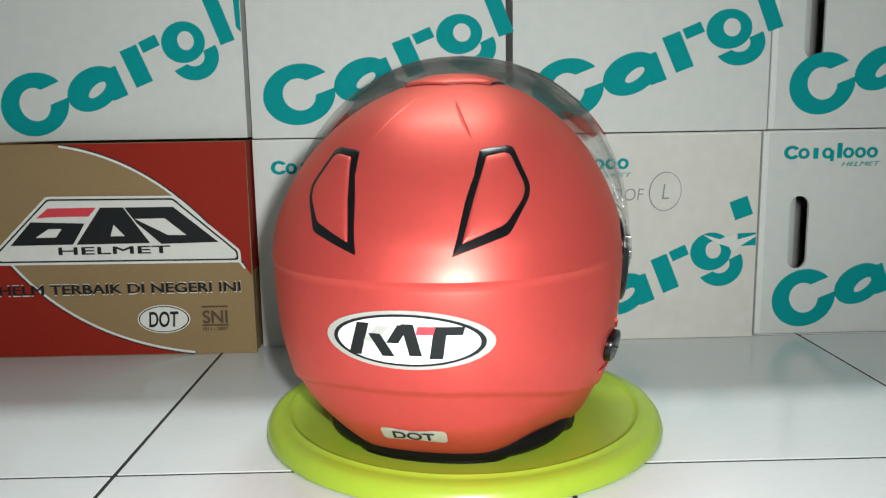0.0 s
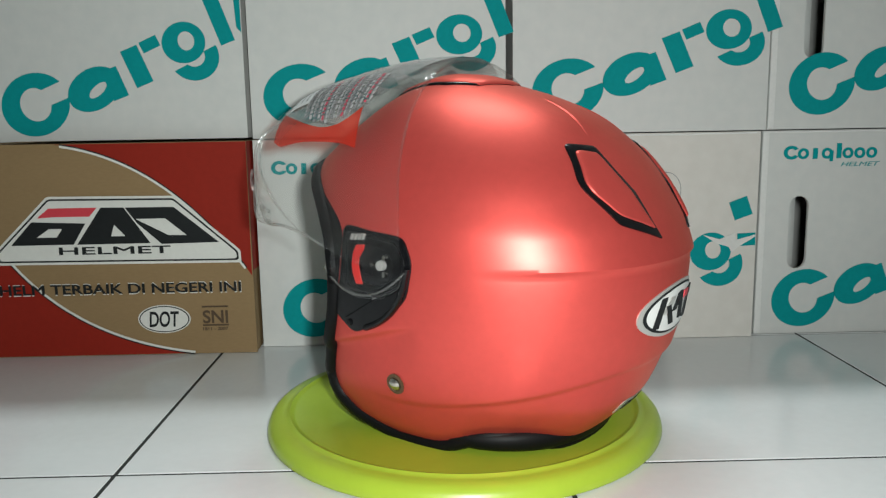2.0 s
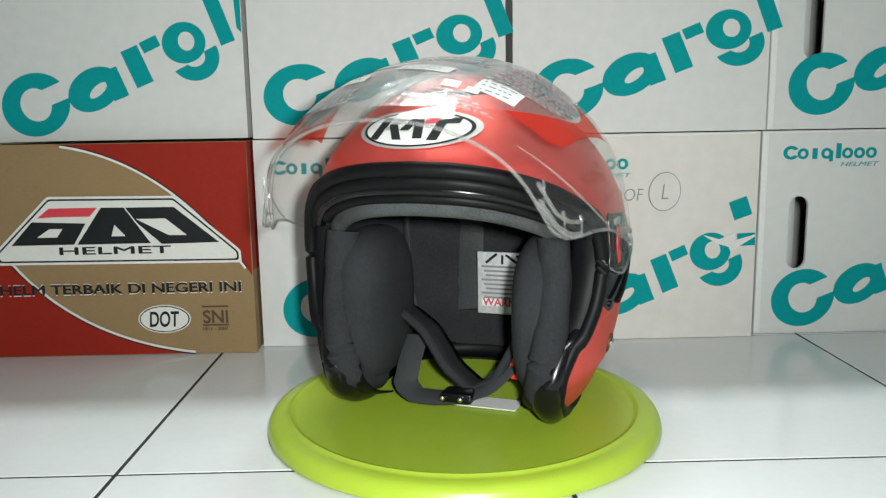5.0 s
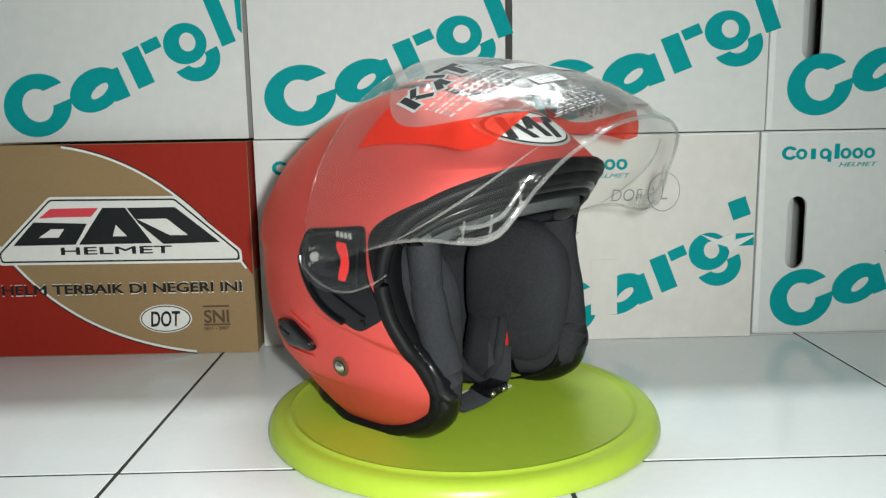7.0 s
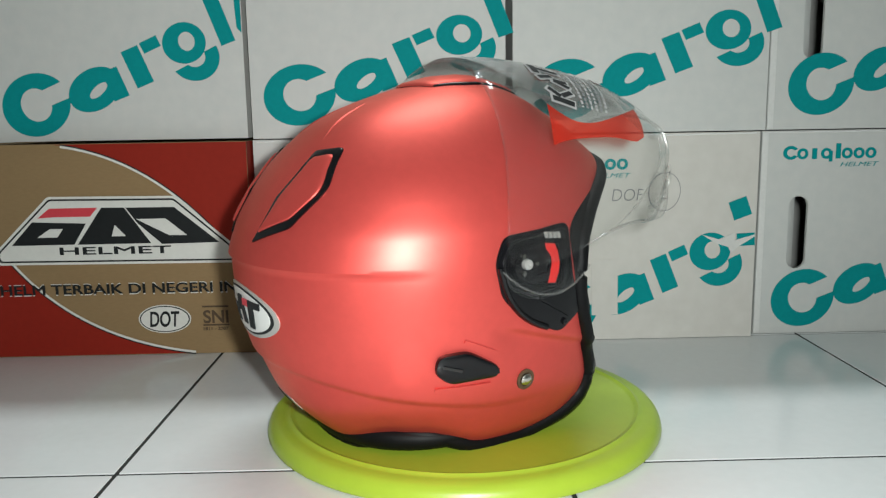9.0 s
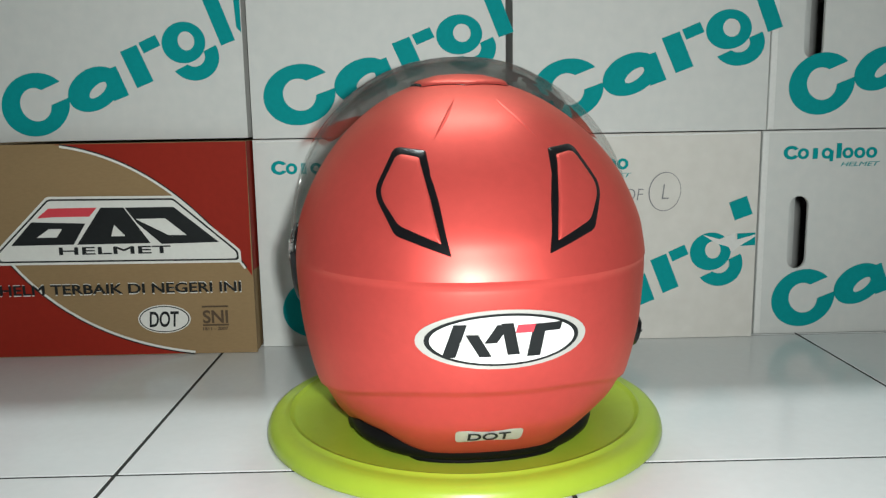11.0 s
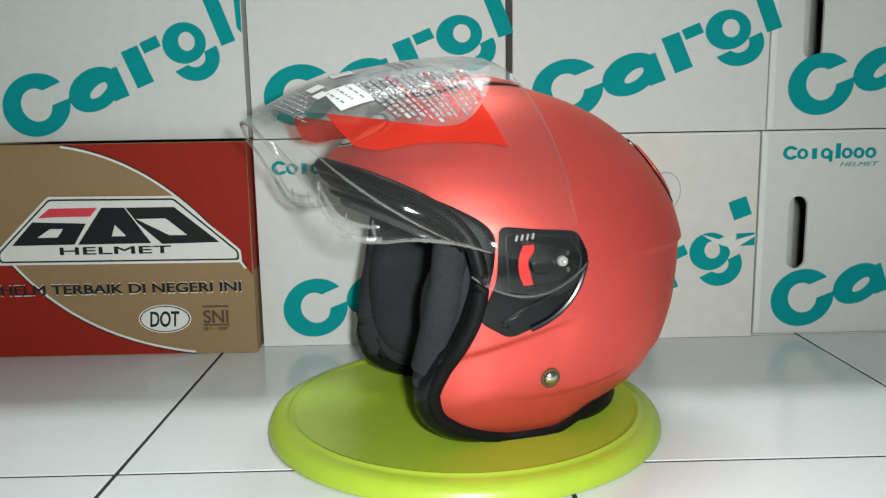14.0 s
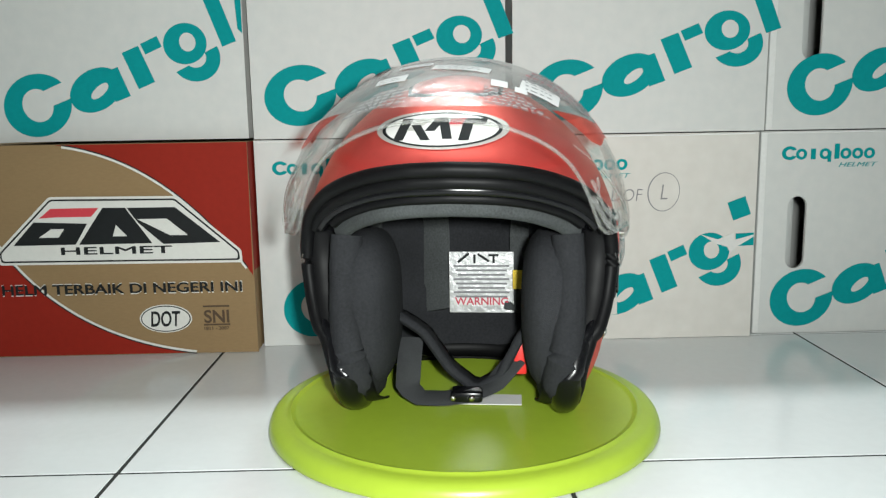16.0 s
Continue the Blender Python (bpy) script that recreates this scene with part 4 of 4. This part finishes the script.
# two columns of dense small print, the lower rows of one in red
for k in range(16):
    f = 50 + 1.9 * k
    wide = 46 * math.sqrt(1 - ((f - 63) / 30) ** 2)
    film_row(f, 20 + 0.4 * k, wide, LABEL_RED if k % 5 == 4 else (LABEL_GREY, FILM_TEXT)[k % 2], 1.15)
    film_row(f, 22 + 0.4 * k, wide - 1, (FILM_TEXT, LABEL_GREY)[k % 2], 0.5, 0.0030)
for k in range(6):
    film_row(51 + 1.9 * k, -42, -17, (FILM_TEXT, LABEL_GREY, FILM_TEXT)[k % 3], 0.9)
# the row of large black blocks with pale borders
for u, dp, db, tn in ((-41, 9, 2.4, 10), (-37.2, 5.4, 2.0, 44), (-37.2, 5.4, 2.0, -32), (-31.6, 6, 2.0, 34), (-28.0, 6, 2.0, -22), (-29.8, 5, 2.0, 6), (-22, 9, 2.4, 10), (-22, 2.4, 8, 10)):
    lift = 2.6 if (dp, tn) in ((5.4, 44), (6, -22)) else (-2.4 if dp < 7 and db < 3 else (4 if db == 8 else 0))
    film_bar(69 + lift, u, dp + 1.6, db + 1.6, FILM_TEXT, tn, 0.0025)
    film_bar(69 + lift, u, dp, db, PRINT_BLACK, tn, 0.0029)
# white stickers with small print
for f, b, dp, db in ((46.5, 26, 8, 12), (52, 4, 5, 15), (58, -9, 4, 10), (47, -14, 4, 9)):
    film_bar(f, b, dp, db, STICKER, 8, 0.0026)
    for k in range(3):
        film_row(f - dp * 0.36 + dp * 0.28 * k, b - db * 0.40, b + db * 0.30, LABEL_GREY, dp * 0.06, 0.0031)
film_bar(43.5, 14, 3.2, 4.5, STICKER)
film_bar(42.5, 20, 2.6, 3.5, STICKER)
for k in range(3):
    film_row(63.5 + 2.2 * k, -14, 16, FILM_TEXT if k % 2 else LABEL_GREY, 0.9)
for k in range(11):
    film_row(34.6 + 0.62 * k, -27 + k, -10, (LABEL_GREY, FILM_TEXT)[k % 2], 0.34)
    film_row(34.6 + 0.62 * k, 10, 27 - k, (LABEL_GREY, FILM_TEXT)[k % 2], 0.34)

# inside -------------------------------------------------------------------------
for s in (1, -1):
    part("cheek_pad", ball(0.050, 0.0235, 0.060, (0.004, s * 0.0700, 0.0900), 0.72), CLOTH, helmet, "thick charcoal cheek pad", LIFT)
    front = [(0.036, s * 0.079, 0.150), (0.040, s * 0.081, 0.120), (0.047, s * 0.081, 0.090), (0.053, s * 0.077, 0.064), (0.047, s * 0.072, 0.046), (0.030, s * 0.070, 0.036), (0.006, s * 0.068, 0.032)]
    part("pad_edge", sweep(even(front, 0.006), 0.011, 0.013, 12), CLOTH, helmet, "padded charcoal edge", LIFT)
    chin = [Vector((p.x + 0.001, s * (abs(p.y) - 0.0065), p.z - 0.001)) for p in opening if 0.016 < p.z < 0.092]
    part("jaw_bumper", sweep(even(chin, 0.004), lambda t: 0.0035 + 0.0070 * math.sin(math.pi * min(1, 0.12 + 0.88 * t)) ** 0.8, lambda t: 0.0035 + 0.0055 * math.sin(math.pi * min(1, 0.12 + 0.88 * t)) ** 0.8, 14), PLASTIC, helmet, "glossy black jaw corner", LIFT)
    mid = [p for p in opening if 0.017 < p.z < 0.190]
    guard = []
    for k in range(9):
        u = k / 8
        guard.append([Vector((p.x - 0.004 + 0.0085 * math.sin(math.pi * min(1, 0.25 + 0.75 * u)) * (1 - 0.6 * smoothstep(0.10, 0.16, p.z)), s * (abs(p.y) - 0.001 - 0.024 * u * (1 - 0.45 * smoothstep(0.11, 0.18, p.z))), p.z - 0.001)) for p in mid])
    part("jaw_guard", grid(guard), RUBBER, helmet, "broad smooth black jaw edge", LIFT, solid=0.0016)
band_path = [shrunk(p, 0.86) + Vector((-0.002, 0, -0.0115)) for p in brow_loop if p.z > 0.172]
part("brow_pad", sweep(even(band_path, 0.006), 0.0060, 0.0072, 12), MESH_CLOTH, helmet, "grey mesh brow pad", LIFT)
for k, (w, h, m) in enumerate(((0.0042, 0.0046, RUBBER), (0.0040, 0.0040, PLASTIC), (0.0036, 0.0036, RUBBER))):
    lay = [shrunk(p, 0.972 - 0.026 * k) + Vector((0.0005 * k, 0, -0.0052 - 0.0030 * k)) for p in brow_loop if p.z > 0.158 + 0.008 * k]
    part("brow_gasket", sweep(even(lay, 0.005), w, h, 10), m, helmet, "layered black brow gasket", LIFT)
for s, th, wd in ((-1, 0.34, 0.017), (1, 0.52, 0.013), (-1, 1.0, 0.012)):
    path = [shrunk(shell(math.pi - th, 0.045 + 0.20 * i / 14, s), 0.785) for i in range(15)]
    part("crown_pad", sweep(path, wd, 0.0030, 12, up=(math.cos(th), s * math.sin(th), 0.2)), MESH_CLOTH, helmet, "grey mesh crown pad", LIFT)
lab = part("care_label", block(0.0012, 0.058, 0.056, (-0.102, 0.012, 0.086), 0.0004, 1), FOIL, helmet, "crinkled silver and white care label", LIFT, smooth=False)
for k in range(8):
    part("label_line", block(0.0006, 0.050 - 0.004 * (k % 3), 0.0017, (-0.1011, 0.012, 0.101 - 0.0040 * k)), LABEL_GREY, lab, shift=LIFT, smooth=False)
for y, z, w, h, a in ((-0.004, 0.1085, 0.013, 0.0024, 40), (0.006, 0.1075, 0.002, 0.008, 0), (0.014, 0.1085, 0.012, 0.0022, -35), (0.023, 0.1075, 0.002, 0.008, 0), (0.023, 0.1108, 0.009, 0.002, 0)):
    bm = block(0.0006, w, h)
    bmesh.ops.rotate(bm, verts=bm.verts, matrix=Matrix.Rotation(radians(a), 3, "X"))
    part("label_mark", bm, PRINT_BLACK, lab, shift=(-0.1011, y, z - BASE), smooth=False)
part("label_line", block(0.0006, 0.050, 0.0075, (-0.1012, 0.012, 0.0690)), LABEL_WHITE, lab, shift=LIFT, smooth=False)
bm = words("WARNING", 0.048, 0.007)
bmesh.ops.rotate(bm, verts=bm.verts, matrix=Matrix.Rotation(radians(90), 3, "Z"))
part("label_word", bm, LABEL_RED, lab, "red printed warning word", (-0.1005, 0.012, 0.0690 - BASE), smooth=False)
part("yellow_tag", block(0.0010, 0.014, 0.017, (-0.095, 0.047, 0.090), 0.0003, 1), YELLOW, helmet, "small yellow tag", LIFT, smooth=False)
vee = [(-0.01, -0.060, 0.082), (0.002, -0.046, 0.080), (0.008, -0.028, 0.070), (0.012, -0.008, 0.042), (0.014, 0.012, 0.027), (0.012, 0.030, 0.036), (0.006, 0.046, 0.066), (-0.004, 0.062, 0.080)]
part("neck_flap_piping", sweep(even(vee, 0.006), 0.0044, 0.0038, 10), CLOTH, helmet, "black padded strap cover", LIFT)
part("neck_flap", grid([[Vector(p) + Vector((-0.012 * k, 0, -0.002 * k)) for p in even(vee, 0.006)] for k in range(4)]), CLOTH, helmet, shift=LIFT, solid=0.004)
strap = [(-0.01, -0.040, 0.060), (0.008, -0.040, 0.044), (0.018, -0.040, 0.029), (0.022, -0.030, 0.0225), (0.023, -0.012, 0.0225), (0.022, 0.008, 0.0250), (0.018, 0.026, 0.032), (0.004, 0.044, 0.050)]
sp = part("chin_strap", sweep(even(strap, 0.005), 0.0095, 0.0016, 8, up=(0.3, 0, 1)), WEBBING, helmet, "black woven chin strap", LIFT)
bk = part("strap_buckle", block(0.018, 0.024, 0.008, (0.024, 0.006, 0.0265), 0.0022), PLASTIC, helmet, "black quick-release buckle", LIFT)
for y in (-0.004, 0.010):
    part("buckle_pin", ball(0.0024, 0.0024, 0.0024, (0.034, y, 0.0270), 1, 12, 8), STEEL, bk, shift=LIFT)
part("release_tab", block(0.006, 0.010, 0.026, (0.006, 0.046, 0.050), 0.0018), RED_GLOSS, helmet, "red release tab", LIFT)
part("paper_tag", block(0.022, 0.050, 0.0008, (0.004, 0.022, 0.0150), 0.0002, 1), LABEL_WHITE, helmet, "white paper tag", LIFT, smooth=False)

# ------------------------------------------------------------------ floor tiles
S, X0, Y0, GAP = 0.30, -0.2141, 0.4962, 0.0030
bm = block(S - GAP, S - GAP, 0.006, (0, 0, -0.003), 0.0005, 1)
tile_mesh = bpy.data.meshes.new("tile")
bm.to_mesh(tile_mesh)
bm.free()
tile_mesh.materials.append(TILE)
for i in range(-5, 6):
    for j in range(-7, 7):
        cx, cy = X0 + S * (i + 0.5), Y0 + S * (j + 0.5)
        if abs(cx) < SIDE - S / 2 and FRONT_WALL + S / 2 < cy < BACK_WALL - 0.13:
            ob = new("tile", tile_mesh)
            ob.parent = floor
            ob.location = (cx, cy, 0)

# ------------------------------------------------------------------ what moves
TURN = 34.38
OFF = {0: -0.9, 0.5: 0.4, 1.5: -0.2, 2.0: -1.0, 2.5: 1.2, 3.0: 0.5, 3.5: -0.6, 4.0: 0.1, 6.5: -0.6, 7.0: -0.8, 7.5: 0.7, 8.0: -0.6, 8.5: 1.1, 9.0: -0.4,
       1.0: 0.3, 11.5: 1.6, 12.0: -0.4, 12.5: 0.6, 13.0: 0.6, 13.5: 0.9, 14.0: -0.4, 14.5: -1.5, 15.0: -2.2, 15.5: -2.2, 16.0: -4.0}


def motions():
    times = [i * 0.5 for i in range(33)]
    angle = {t: 77.7 + TURN * t + OFF.get(t, 0) for t in times}
    walk(helmet, [(t, pose(*AXIS, BASE, 0, 0, angle[t])) for t in times])
    walk(disc, [(t, pose(AXIS[0] + 0.0012, AXIS[1], 0, 0, 0, angle[t])) for t in times])


motions()
